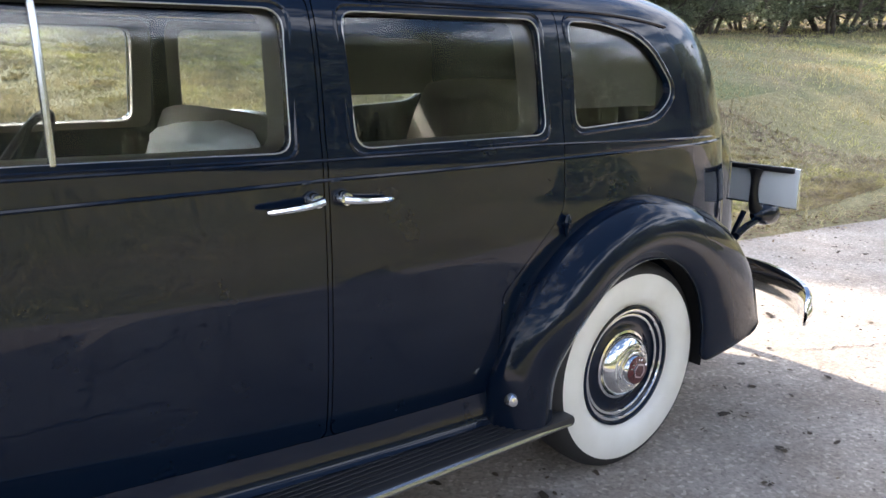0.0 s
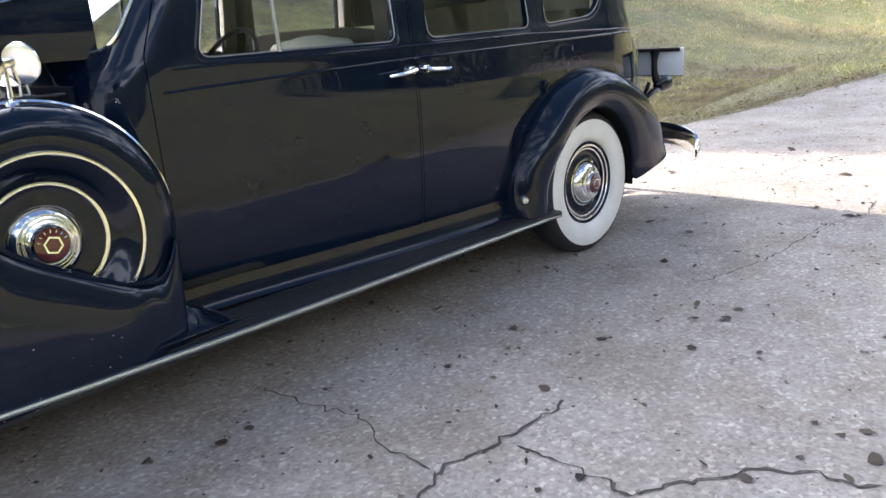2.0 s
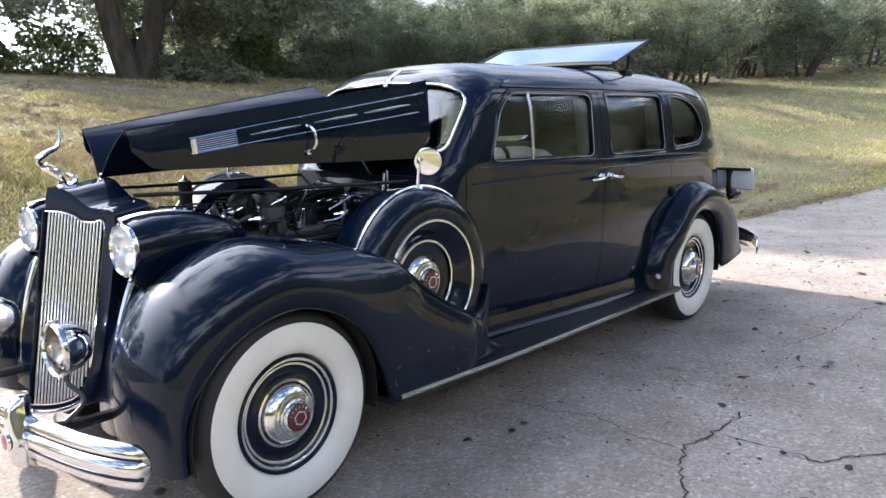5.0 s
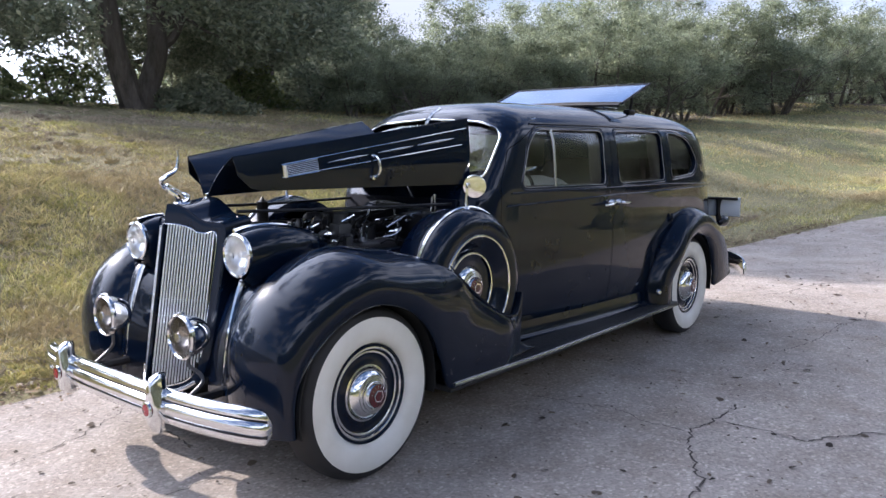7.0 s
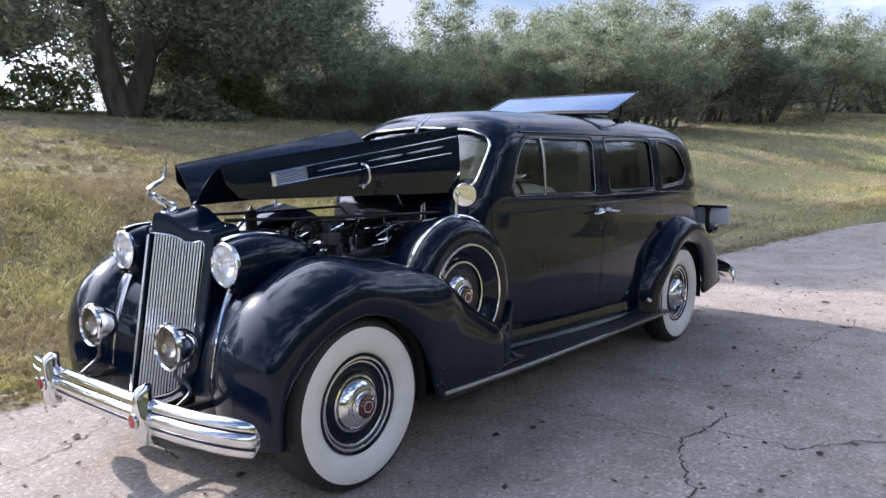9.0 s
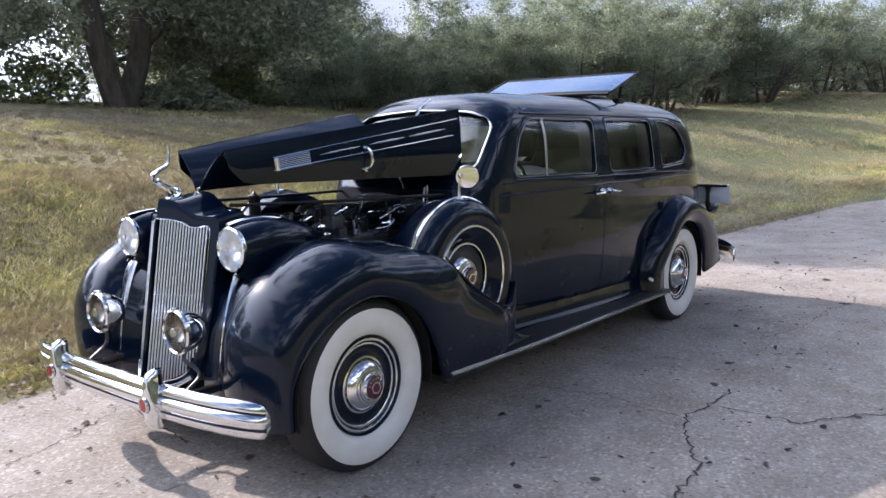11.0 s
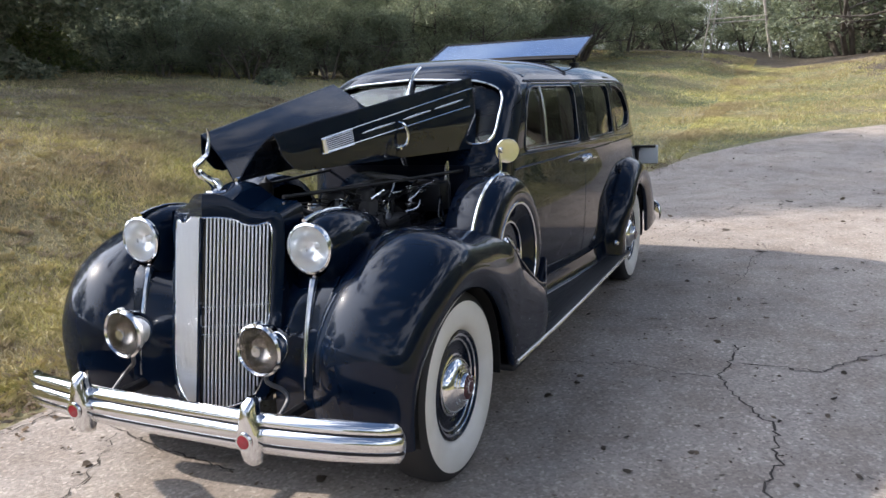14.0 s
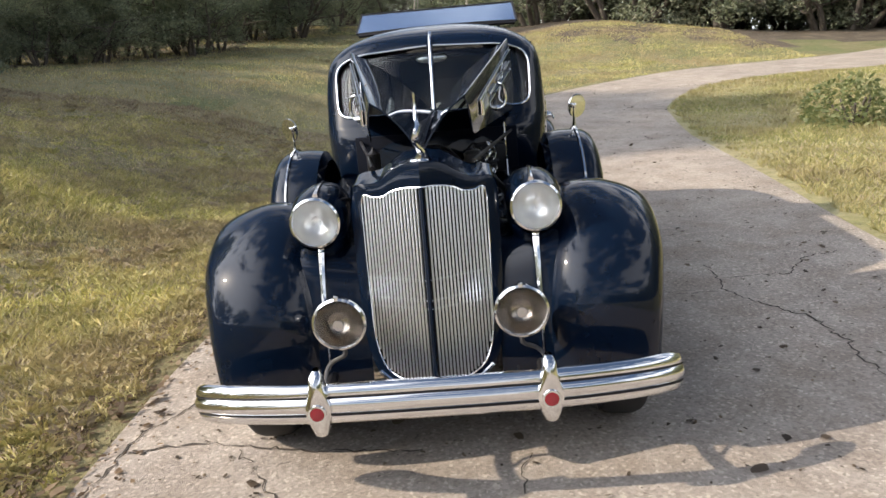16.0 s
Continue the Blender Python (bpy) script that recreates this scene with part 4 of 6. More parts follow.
REAR_BAR = spline([(4.475, 0.845, 0.35), (4.535, 0.785, 0.405), (4.60, 0.6, 0.44), (4.64, 0.3, 0.445), (4.65, 0, 0.445), (4.64, -0.3, 0.445), (4.60, -0.6, 0.44), (4.535, -0.785, 0.405), (4.475, -0.845, 0.35)], 48)
rear_bumper = part("rear_bumper", bar_along(REAR_BAR[::-1], PROFILE), CHROME, car, "ribbed chrome rear bumper", angle=28)
for y in (-0.38, 0.38):
    part("bumper_arm", tube([(4.60, y, 0.44), (4.4, y, 0.42), (4.1, y, 0.42)], 0.02, 8), BLACK, rear_bumper)

# ---- spare wheels and mirrors on the fenders ----
for m in BOTH:
    c = (0.775, -0.643, 0.716)
    ax = (0, -1, 0)
    cover = part("spare_wheel_cover", m(revolve([(0.34, -0.115), (0.385, -0.09), (0.396, -0.03), (0.397, 0.05), (0.390, 0.09), (0.37, 0.122), (0.335, 0.142), (0.30, 0.146), (0.268, 0.136)], c, ax, 72)), PAINT, car, "navy metal cover over a fender-mounted spare wheel")
    part("cover_ring", m(ring_geo(c, ax, 0.262, 0.137, 0.007)), CHROME, cover)
    part("spare_dish", m(revolve([(0.258, 0.132), (0.235, 0.122), (0.205, 0.098), (0.19, 0.085), (0.16, 0.078), (0.13, 0.076), (0.0, 0.07)], c, ax, 56)), PAINT, cover)
    part("spare_ring", m(ring_geo(c, ax, 0.172, 0.088, 0.007)), CHROME, cover)
    part("hubcap", m(cap_geo(c, ax)), CHROME, cover)
    part("hub_badge", m(boss_geo(c, ax)), RED, cover)
    part("hexagon", m(hex_geo(c, ax)), RED, cover)
    part("badge_marks", m(marks_geo(c, ax)), CHROME, cover)
    part("hexagon_rim", m(hex_rim_geo(c, ax)), CHROME, cover)
    ang = np.radians(np.linspace(8, 172, 40))
    part("cover_strap", m(tube([(c[0] + 0.400 * math.cos(a), c[1] - 0.052, c[2] + 0.400 * math.sin(a)) for a in ang], 0.0075, 6)), CHROME, cover, "bright strap over the cover")
    stalk = spline([(0.775, -0.697, 1.112), (0.777, -0.699, 1.15), (0.778, -0.70, 1.20), (0.778, -0.70, 1.222)], 10)
    mirror = part("mirror", m(revolve([(0.0, 0.0022), (0.02, 0.0020), (0.045, 0.0011), (0.056, 0.0), (0.058, -0.004), (0.054, -0.008)], (0.812, -0.722, 1.218), (-0.80, -0.59, -0.085), 36)), CHROME, car, "round chrome fender mirror on a slim stalk")
    part("mirror_face", m(revolve([(0.0535, 0.0), (0.0, 0.001)], (0.818, -0.7175, 1.2186), (0.80, 0.59, 0.085), 36)), MIRROR, mirror)
    part("mirror_stalk", m(join(tube(stalk, [0.012, 0.0085, 0.008, 0.007, 0.006, 0.006, 0.006, 0.006, 0.006, 0.006], 8), box((0.783, -0.703, 1.222), (0.022, 0.02, 0.026), 0.006), revolve([(0.022, 0.0), (0.016, 0.01), (0.0, 0.012)], (0.775, -0.697, 1.108), (0, 0, 1), 16))), CHROME, mirror)

# ---- raised roof panel, tail fittings ----
R_F, R_R = np.array((2.66, 0, 1.715)), np.array((3.075, 0, 1.868))


def roof_panel_at(u, y):
    p = lerp(R_F, R_R, u)
    return (p[0], y, p[2] + 0.012 * (1 - (y / 0.57) ** 2) * (1 - u))


sheet = np.array([[roof_panel_at(u, y) for u in np.linspace(0, 1, 8)] for y in np.linspace(0.572, -0.572, 16)])
roof_panel = part("roof_vent_panel", solid_sheet(sheet, 0.010), SOLAR, car, "tilted-up roof vent panel of dark glossy glass")
part("panel_rim", tube([roof_panel_at(0, y) for y in np.linspace(-0.575, 0.575, 9)] + [roof_panel_at(1, y) for y in np.linspace(0.575, -0.575, 9)] + [roof_panel_at(0, -0.575)], 0.008, 6), BLACK, roof_panel, "thin black rim")
for y in (-0.46, 0.46):
    part("panel_strut", join(tube([(3.0, y, 1.655), (3.03, y, 1.74), (3.03, y, 1.842)], 0.010, 8), box((3.0, y, 1.668), (0.10, 0.05, 0.03), 0.008)), BLACK, roof_panel)
part("panel_seal", tube([(2.645, y, 1.700 + 0.012 * (1 - (y / 0.57) ** 2)) for y in np.linspace(-0.56, 0.56, 9)], 0.014, 6), BLACK, roof_panel)
part("panel_curb", box((2.85, 0, 1.68), (0.38, 0.7, 0.05), 0.012), PAINT, roof_panel)

TRUNK = spline([(4.12, 1.05, 0.46), (4.27, 1.145, 0.50), (4.42, 1.12, 0.52), (4.52, 1.00, 0.53), (4.57, 0.80, 0.53), (4.56, 0.60, 0.53), (4.44, 0.48, 0.50)], 24)
rows = []
for x, z, w in TRUNK:
    rows.append([(4.0 + (x - 4.0) * (1 - abs(s) ** 10), w * s * 1.04, z - 0.03 * abs(s) ** 4) for s in np.sin(np.linspace(-math.pi / 2, math.pi / 2, 33))])
part("trunk_lid", solid_sheet(np.array(rows), 0.02), PAINT, car, "rounded navy trunk bulge")
plate = part("plate", box((4.30, -0.70, 0.915), (0.006, 0.31, 0.155), 0.003, m=Matrix.Rotation(radians(-4), 4, "Z")), PLATE, car, "pale weathered registration plate seen from behind")
part("plate_rim", tube([(4.296, -0.70 + a * 0.155, 0.915 + b * 0.078) for a, b in ((-1, -1), (1, -1), (1, 1), (-1, 1), (-1, -1))], 0.004, 6), DULL_CHROME, plate)
part("plate_bracket", join(box((4.285, -0.70, 0.985), (0.02, 0.27, 0.022), 0.005), tube(spline([(4.285, -0.675, 0.98), (4.28, -0.675, 0.90), (4.29, -0.675, 0.83), (4.33, -0.68, 0.79)], 12), [0.036, 0.024, 0.018, 0.016, 0.016, 0.017, 0.019, 0.022, 0.025, 0.028, 0.031, 0.034], 10)), BLACK, plate, "black plate bracket")
for m in BOTH:
    tail = part("tail_lamp", m(revolve([(0.0, -0.08), (0.03, -0.062), (0.046, -0.02), (0.049, 0.02), (0.045, 0.04)], (4.36, -0.685, 0.785), (1, 0, 0), 24)), PAINT, car, "bullet tail lamp")
    part("tail_lens", m(revolve([(0.036, 0.04), (0.028, 0.05), (0.0, 0.056)], (4.36, -0.685, 0.785), (1, 0, 0), 24)), RED, tail)
    part("lamp_stem", m(join(tube(spline([(4.14, -0.70, 0.72), (4.22, -0.69, 0.745), (4.33, -0.685, 0.77)], 8), 0.016, 8), tube([(4.24, -0.60, 0.60), (4.26, -0.62, 0.72), (4.28, -0.64, 0.80)], 0.012, 8))), PAINT, tail)

# ---- mouldings, hinges, running-board fillets ----
for m in BOTH:
    xs_ = np.linspace(1.26, 4.0, 60)
    part("belt_moulding", m(tube([(x, side_y(x, np.interp(x, (1.26, 2.3, 4.0), (1.085, 1.108, 1.115))) - 0.001, np.interp(x, (1.26, 2.3, 4.0), (1.085, 1.108, 1.115))) for x in xs_], 0.0055, 6)), PAINT, body)
    part("belt_moulding", m(tube([(x, side_y(x, 1.157) - 0.001, 1.157 - 0.025 * max(0, (x - 3.0)) / 0.9) for x in np.linspace(1.3, 3.9, 60)], 0.0045, 6)), PAINT, body)
    part("drip_rail", m(tube([(x, side_y(x, 1.548 - 0.05 * max(0, (x - 3.2) / 0.5) ** 2) - 0.004, 1.548 - 0.05 * max(0, (x - 3.2) / 0.5) ** 2) for x in np.linspace(1.52, 3.62, 50)], 0.006, 6)), PAINT, body)
    for z in (0.905,):
        part("door_hinge", m(revolve([(0.0, 0.028), (0.010, 0.026), (0.013, 0.0)], (3.102 if z > 0.7 else 2.87, side_y(3.1, z) if z > 0.7 else side_y(2.87, z), z), (0, -1, 0), 12)), PAINT, body)
        part("hinge_barrel", m(tube([(3.102 if z > 0.7 else 2.87, side_y(3.1, z) - 0.012, z - 0.035 + 0.07 * k) for k in (0, 0.15, 0.5, 0.85, 1)], [0.004, 0.010, 0.012, 0.010, 0.004], 8)), PAINT, body)
    part("jack_button", m(revolve([(0.0, 0.02), (0.014, 0.018), (0.022, 0.008), (0.024, 0.0)], (2.866, -0.792, 0.395), (-0.5, -1, 0), 18)), CHROME, car, "round chrome button on the fender")
    facet = []
    for k in np.linspace(0, 1, 14):
        x = 0.90 + 0.40 * k
        outer, high = lerp((-0.852, 0.336), (-0.772, 0.309), k), 0.309 + 0.088 * min(1.0, (1 - k) / 0.4)
        facet.append([(x, *outer), (x, outer[0] + 0.03, outer[1] + (high - outer[1]) * 0.22), (x, -0.735 + 0.02 * k, high), (x, -0.62, high)])
    part("board_fillet", m(solid_sheet(np.array(facet)[:, ::-1], 0.004)), PAINT, car)
    part("fillet_bead", m(tube(spline([(1.30, -0.774, 0.312), (1.10, -0.814, 0.325), (0.93, -0.85, 0.337), (0.905, -0.852, 0.340), (0.94, -0.84, 0.348), (1.05, -0.79, 0.372), (1.15, -0.738, 0.400)], 30), np.interp(np.linspace(0, 1, 30), [0, 0.2, 0.8, 1], [0.002, 0.0055, 0.0055, 0.002]), 8)), PAINT, car)
    sill = [[(x, side_y(x, 0.42) + dy, z) for dy, z in ((0.003, 0.402), (-0.001, 0.37), (-0.006, 0.335), (-0.014, 0.314), (-0.028, 0.304))] for x in np.linspace(1.10, 2.86, 24)]
    part("sill", m(solid_sheet(np.array(sill), 0.004)), PAINT, car, "navy sill flared down to the running board")
    ribs = [box((1.98, y, 0.305), (2.0, 0.010, 0.0035), 0.001, 1) for y in np.linspace(-0.82, -0.66, 9)]
    part("step_rib", m(join(*ribs)), MAT, car)

# ---- underside and wheel houses ----
# near-black throughout, so the shade under the car is in the colour
part("underbody", box((2.35, 0, 0.29), (3.9, 1.15, 0.14), 0.02), DARK, car)
for m in BOTH:
    for hub_x in (0.0, WHEELBASE):
        arch = np.array([[(hub_x + 0.402 * math.cos(a), y, HUB_Z + 0.402 * math.sin(a)) for y in (-0.815, -0.70, -0.52)] for a in np.radians(np.linspace(-12, 192, 30))])
        part("wheel_house", m(solid_sheet(arch, -0.006)), DARK, car)
    part("wheel_house", m(box((0.40, -0.50, 0.60), (1.15, 0.02, 0.60), 0.004)), DARK, car)
    part("wheel_house", m(box((3.45, -0.57, 0.58), (1.35, 0.02, 0.66), 0.004)), DARK, car)
for x in (0.0, WHEELBASE):
    part("axle", tube([(x, -0.66, HUB_Z), (x, 0.66, HUB_Z)], 0.045, 10), BLACK, car)

# ---- under the hood ----
engine = part("engine", join(box((0.42, 0.02, 0.78), (1.08, 0.26, 0.34), 0.02), box((0.42, 0.02, 0.965), (1.04, 0.20, 0.05), 0.014)), BLACK, car, "black straight-eight engine with bare metal fittings")
for i in range(8):
    x = -0.02 + i * 0.125
    part("spark_plug", join(revolve([(0.013, 0.0), (0.013, 0.02), (0.008, 0.022), (0.007, 0.05), (0.0, 0.052)], (x, 0.0, 0.99), (0, 0, 1), 10)), WHITE, engine)
    part("plug_lead", tube(spline([(x, 0.0, 1.04), (x + 0.01, -0.05, 1.06), (0.42 + (x - 0.42) * 0.4, -0.13, 1.03), (0.42, -0.16, 0.98)], 12), 0.004, 6), RUBBER, engine)
part("firewall", box((1.035, 0, 0.83), (0.02, 0.86, 0.60), 0.006), COWL, car)
part("air_cleaner", join(revolve([(0.0, 0.09), (0.035, 0.086), (0.055, 0.065), (0.06, 0.03), (0.056, 0.0), (0.03, -0.015), (0.025, -0.06)], (0.34, -0.06, 1.0), (0, 0, 1), 28)), BLACK, engine, "round black air cleaner")
part("horn", join(revolve([(0.05, 0.0), (0.045, -0.02), (0.05, -0.05), (0.03, -0.075), (0.0, -0.08)], (0.10, -0.23, 1.03), (-1, -0.3, 0.1), 24)), CHROME, engine, "small polished horn bell")
part("horn", join(revolve([(0.055, 0.0), (0.03, -0.03), (0.02, -0.10), (0.018, -0.2)], (0.02, -0.22, 0.97), (-1, -0.1, 0.0), 20)), BLACK, engine)
part("carburettor", join(box((0.40, -0.19, 0.97), (0.09, 0.08, 0.13), 0.012), revolve([(0.04, 0.0), (0.042, 0.05), (0.03, 0.06), (0.0, 0.062)], (0.40, -0.19, 1.03), (0, 0, 1), 18), box((0.40, -0.245, 0.95), (0.05, 0.03, 0.05), 0.006)), IRON, engine)
part("fuel_bowl", revolve([(0.0, -0.05), (0.028, -0.048), (0.032, 0.0), (0.03, 0.03), (0.012, 0.035), (0.0, 0.04)], (0.52, -0.22, 0.98), (0, 0, 1), 18), DULL_CHROME, engine)
part("manifold", join(tube(spline([(-0.05, -0.16, 0.88), (0.15, -0.18, 0.90), (0.40, -0.18, 0.90), (0.70, -0.18, 0.90), (0.92, -0.16, 0.86)], 24), 0.035, 10), *[tube([(x, -0.17, 0.895), (x, -0.11, 0.93)], 0.022, 8) for x in (0.02, 0.28, 0.55, 0.82)]), IRON, engine, "rusty grey manifold")
part("generator", join(revolve([(0.0, -0.13), (0.05, -0.13), (0.06, -0.11), (0.06, 0.10), (0.045, 0.13), (0.0, 0.135)], (0.10, -0.22, 0.82), (1, 0, 0), 24), revolve([(0.05, 0.0), (0.055, 0.012), (0.05, 0.024), (0.0, 0.024)], (-0.05, -0.22, 0.82), (-1, 0, 0), 24)), BLACK, engine)
part("fan", join(*[box((-0.16, 0.02, 0.86), (0.012, 0.05, 0.34), 0.004, 1, Matrix.Rotation(radians(a), 4, "X") @ Matrix.Rotation(radians(20), 4, "Z")) for a in (0, 90)], revolve([(0.05, 0.0), (0.05, 0.05), (0.0, 0.06)], (-0.13, 0.02, 0.86), (-1, 0, 0), 18)), BLACK, engine)
part("top_hose", tube(spline([(-0.22, 0.0, 1.06), (-0.12, 0.0, 1.07), (-0.05, 0.02, 1.03), (0.0, 0.02, 0.99)], 12), 0.03, 12), RUBBER, engine)
part("distributor", join(revolve([(0.04, 0.0), (0.045, 0.05), (0.035, 0.08), (0.015, 0.095), (0.0, 0.1)], (0.62, -0.16, 0.93), (0, 0, 1), 18)), BLACK, engine)
part("oil_filler", join(tube(spline([(0.80, -0.15, 0.85), (0.80, -0.20, 0.95), (0.80, -0.21, 1.03)], 10), 0.018, 10), revolve([(0.03, 0.0), (0.03, 0.02), (0.0, 0.025)], (0.80, -0.21, 1.03), (0, 0, 1), 16)), DULL_CHROME, engine)
for p in (((0.64, -0.28, 1.0), (0.70, -0.30, 1.03), (0.77, -0.29, 1.05), (0.86, -0.30, 1.06)), ((0.62, -0.27, 0.95), (0.68, -0.30, 0.96), (0.74, -0.29, 0.99)), ((0.50, -0.25, 1.03), (0.52, -0.27, 1.08), (0.53, -0.26, 1.11))):
    part("linkage", tube(spline(p, 12), 0.0055, 6), DULL_CHROME, engine, "bright throttle linkage")
for x0, z0, x1, z1 in ((0.94, 0.93, 0.93, 1.16), (0.90, 1.07, 0.91, 1.15), (0.80, 0.90, 0.83, 1.0), (0.85, 0.90, 0.82, 1.0)):
    part("pipe", tube([(x0, -0.36, z0), (x1, -0.36, z1)], 0.006, 6), DULL_CHROME, engine)
for y in (-1, 1):
    part("brace_rod", tube([(-0.21, 0.19 * y, 1.13), (0.3, 0.27 * y, 1.115), (1.03, 0.40 * y, 1.105)], 0.008, 8), BLACK, car)
    part("shell_brace", tube([(-0.20, 0.22 * y, 1.09), (0.02, 0.30 * y, 0.98), (0.10, 0.33 * y, 0.90)], 0.014, 8), BLACK, car)
part("cowl_vent_box", box((0.90, -0.28, 0.99), (0.14, 0.16, 0.14), 0.012), BLACK, engine)
part("cylinder_cover", box((0.72, 0.02, 1.03), (0.5, 0.10, 0.08), 0.02), BLACK, engine)
part("coil", revolve([(0.0, -0.08), (0.03, -0.08), (0.03, 0.07), (0.012, 0.08), (0.0, 0.1)], (0.25, 0.24, 1.06), (0, 0, 1), 16), BLACK, engine)

# fittings, unions and fine pipes along the engine's side
er = random.Random(21)
for i in range(38):
    x, z = er.uniform(-0.02, 0.95), er.uniform(0.86, 1.07)
    y = -0.17 - er.uniform(0.0, 0.12)
    way = er.choice([(0, -1, 0.2), (1, -0.2, 0), (0, -0.2, 1), (0.6, -0.5, 0.4)])
    r = er.uniform(0.007, 0.017)
    part("pipe_fitting", revolve([(r * 0.6, -0.05), (r * 0.6, -0.02), (r, -0.018), (r, 0.0), (r * 0.75, 0.004), (r * 0.7, 0.02), (0.0, 0.022)], (x, y, z), way, 8), er.choice([CHROME, IRON, IRON, BLACK, BLACK]), engine)
for i in range(16):
    x, z = er.uniform(0.0, 0.8), er.uniform(0.88, 1.06)
    y = -0.20 - er.uniform(0.0, 0.10)
    dx = er.uniform(0.08, 0.22)
    path = [(x, y + 0.06, z - 0.04), (x + 0.02, y, z), (x + dx * 0.5, y - 0.02, z + er.uniform(-0.03, 0.03)), (x + dx, y, z + er.uniform(-0.05, 0.04)), (x + dx + 0.01, y + 0.06, z - 0.03)]
    part("fine_pipe", tube(spline(path, 14), er.uniform(0.003, 0.0055), 6), er.choice([DULL_CHROME, BLACK, BLACK]), engine)
part("valve_cover", box((0.45, -0.115, 0.80), (0.95, 0.012, 0.16), 0.005), IRON, engine)

for m in BOTH:
    lip = spline([(0.50, -0.822, 0.868), (0.58, -0.832, 0.79), (0.67, -0.836, 0.715), (0.80, -0.838, 0.628), (0.90, -0.838, 0.575), (0.97, -0.836, 0.553), (1.04, -0.826, 0.545), (1.085, -0.812, 0.578), (1.122, -0.803, 0.648)], 40)
    part("well_bead", m(tube(lip, np.interp(np.linspace(0, 1, 40), [0, 0.2, 0.9, 1], [0.003, 0.0075, 0.0075, 0.004]), 8)), PAINT, car)

# ---- inside the cabin ----
part("cabin_floor", box((2.6, 0, 0.42), (2.9, 1.2, 0.03), 0.005), DARK, car)


def bench(x, z, depth, back_h, wide, tilt):
    cushion = part("seat", box((x, 0, z), (depth, wide, 0.20), 0.06, 3), CLOTH, car, "cloth bench seat")
    rows = []
    for k in np.linspace(0, 1, 12):
        rows.append([(x + depth / 2 - 0.02 + tilt * k + 0.06 * math.sin(a), wide / 2 * s * (1 - 0.10 * k ** 4), z + 0.05 + (back_h - 0.04 * abs(s) ** 4) * k) for s, a in [(s, 0) for s in np.linspace(-1, 1, 15)]])
    part("backrest", solid_sheet(np.array(rows), -0.13), CLOTH, cushion)
    part("seat_piping", tube([(p[0] + 0.06, p[1], p[2] + 0.004) for p in rows[-1]], 0.008, 6), DULL_CHROME, cushion)
    return cushion


bench(2.09, 0.77, 0.50, 0.40, 1.16, 0.10)
bench(3.25, 0.78, 0.56, 0.46, 1.24, 0.14)
part("dashboard", box((1.27, 0, 1.13), (0.14, 1.02, 0.16), 0.04, 3), BLACK, car)
wheel_c = np.array((1.66, -0.30, 1.10))
tilt = Matrix.Translation(Vector(wheel_c)) @ Matrix.Rotation(radians(-58), 4, "Y")
rimw = [tuple(tilt @ Vector((0.20 * math.cos(a), 0.20 * math.sin(a), 0))) for a in np.linspace(0, 2 * math.pi, 40)]
steering = part("steering_wheel", tube(rimw, 0.011, 8, False), BLACK, car, "thin black steering wheel")
part("spokes", join(*[tube([tuple(wheel_c), tuple(tilt @ Vector((0.2 * math.cos(a), 0.2 * math.sin(a), 0)))], 0.006, 6) for a in (0.6, 2.54, 4.7)]), DULL_CHROME, steering)
part("steering_column", tube([tuple(wheel_c), (1.25, -0.30, 0.80)], 0.02, 8), BLACK, steering)
rng = np.random.default_rng(4)
oval = np.linspace(-1, 1, 15)
part("interior_mirror", tube([(1.36, 0.085 * k, 1.505) for k in oval], 0.004 + 0.022 * np.sqrt(1 - 0.98 * oval ** 2), 10), REFLECTOR, car, "oval rear-view mirror")
for m in BOTH:
    part("pillar_garnish", m(join(box((3.05, -0.655, 1.35), (0.025, 0.03, 0.34), 0.006))), TRIM_WOOD, car, "brown inner window garnish")

blind = join(box((3.37, -0.66, 1.385), (0.50, 0.006, 0.27), 0.002, 1))
for m in BOTH:
    part("window_blind", m(blind), CLOTH, car, "drawn grey cloth blind in the quarter window")


def garnish_geo(outline):
    """The window's inner reveal: a tunnel from the pane into the cabin and the face round it."""
    o = np.asarray(outline, float)
    mid = (o.min(axis=0) + o.max(axis=0)) / 2
    rows = []
    for grow, deep in ((1.03, 0.028), (0.985, 0.06), (0.975, 0.105), (1.0, 0.112), (1.14, 0.112)):
        q = mid + (o - mid) * grow
        rows.append([(x, side_y(x, min(z, 1.5)) + deep, z) for x, z in q])
    return grid(np.array(rows), True)


for m in BOTH:
    for name, win in WINDOWS.items():
        if name != "quarter":
            part("window_garnish", m(garnish_geo(win)), GARNISH, car, "drab brown inner window reveal")


def lump(c, s, seed, amount=0.12):
    """A soft uneven cushion."""
    bm = bmesh.new()
    bmesh.ops.create_icosphere(bm, subdivisions=4, radius=1.0)
    noise.seed_set(seed)
    for v in bm.verts:
        k = 1 + amount * noise.noise(v.co * 2.2) + amount * 0.5 * noise.noise(v.co * 6)
        v.co = Vector((math.copysign(abs(v.co.x) ** 0.8, v.co.x) * s[0] * k + c[0], math.copysign(abs(v.co.y) ** 0.8, v.co.y) * s[1] * k + c[1], math.copysign(abs(v.co.z) ** 0.8, v.co.z) * s[2] * k + c[2]))
    g = np.array([v.co[:] for v in bm.verts]), [tuple(v.index for v in f.verts) for f in bm.faces]
    bm.free()
    return g


tagged(new("seat_fleece", mesh_of("seat_fleece", lump((2.21, -0.15, 1.135), (0.15, 0.25, 0.085), 3), FLEECE)), "white fleece thrown over the front seat back", "fleece")
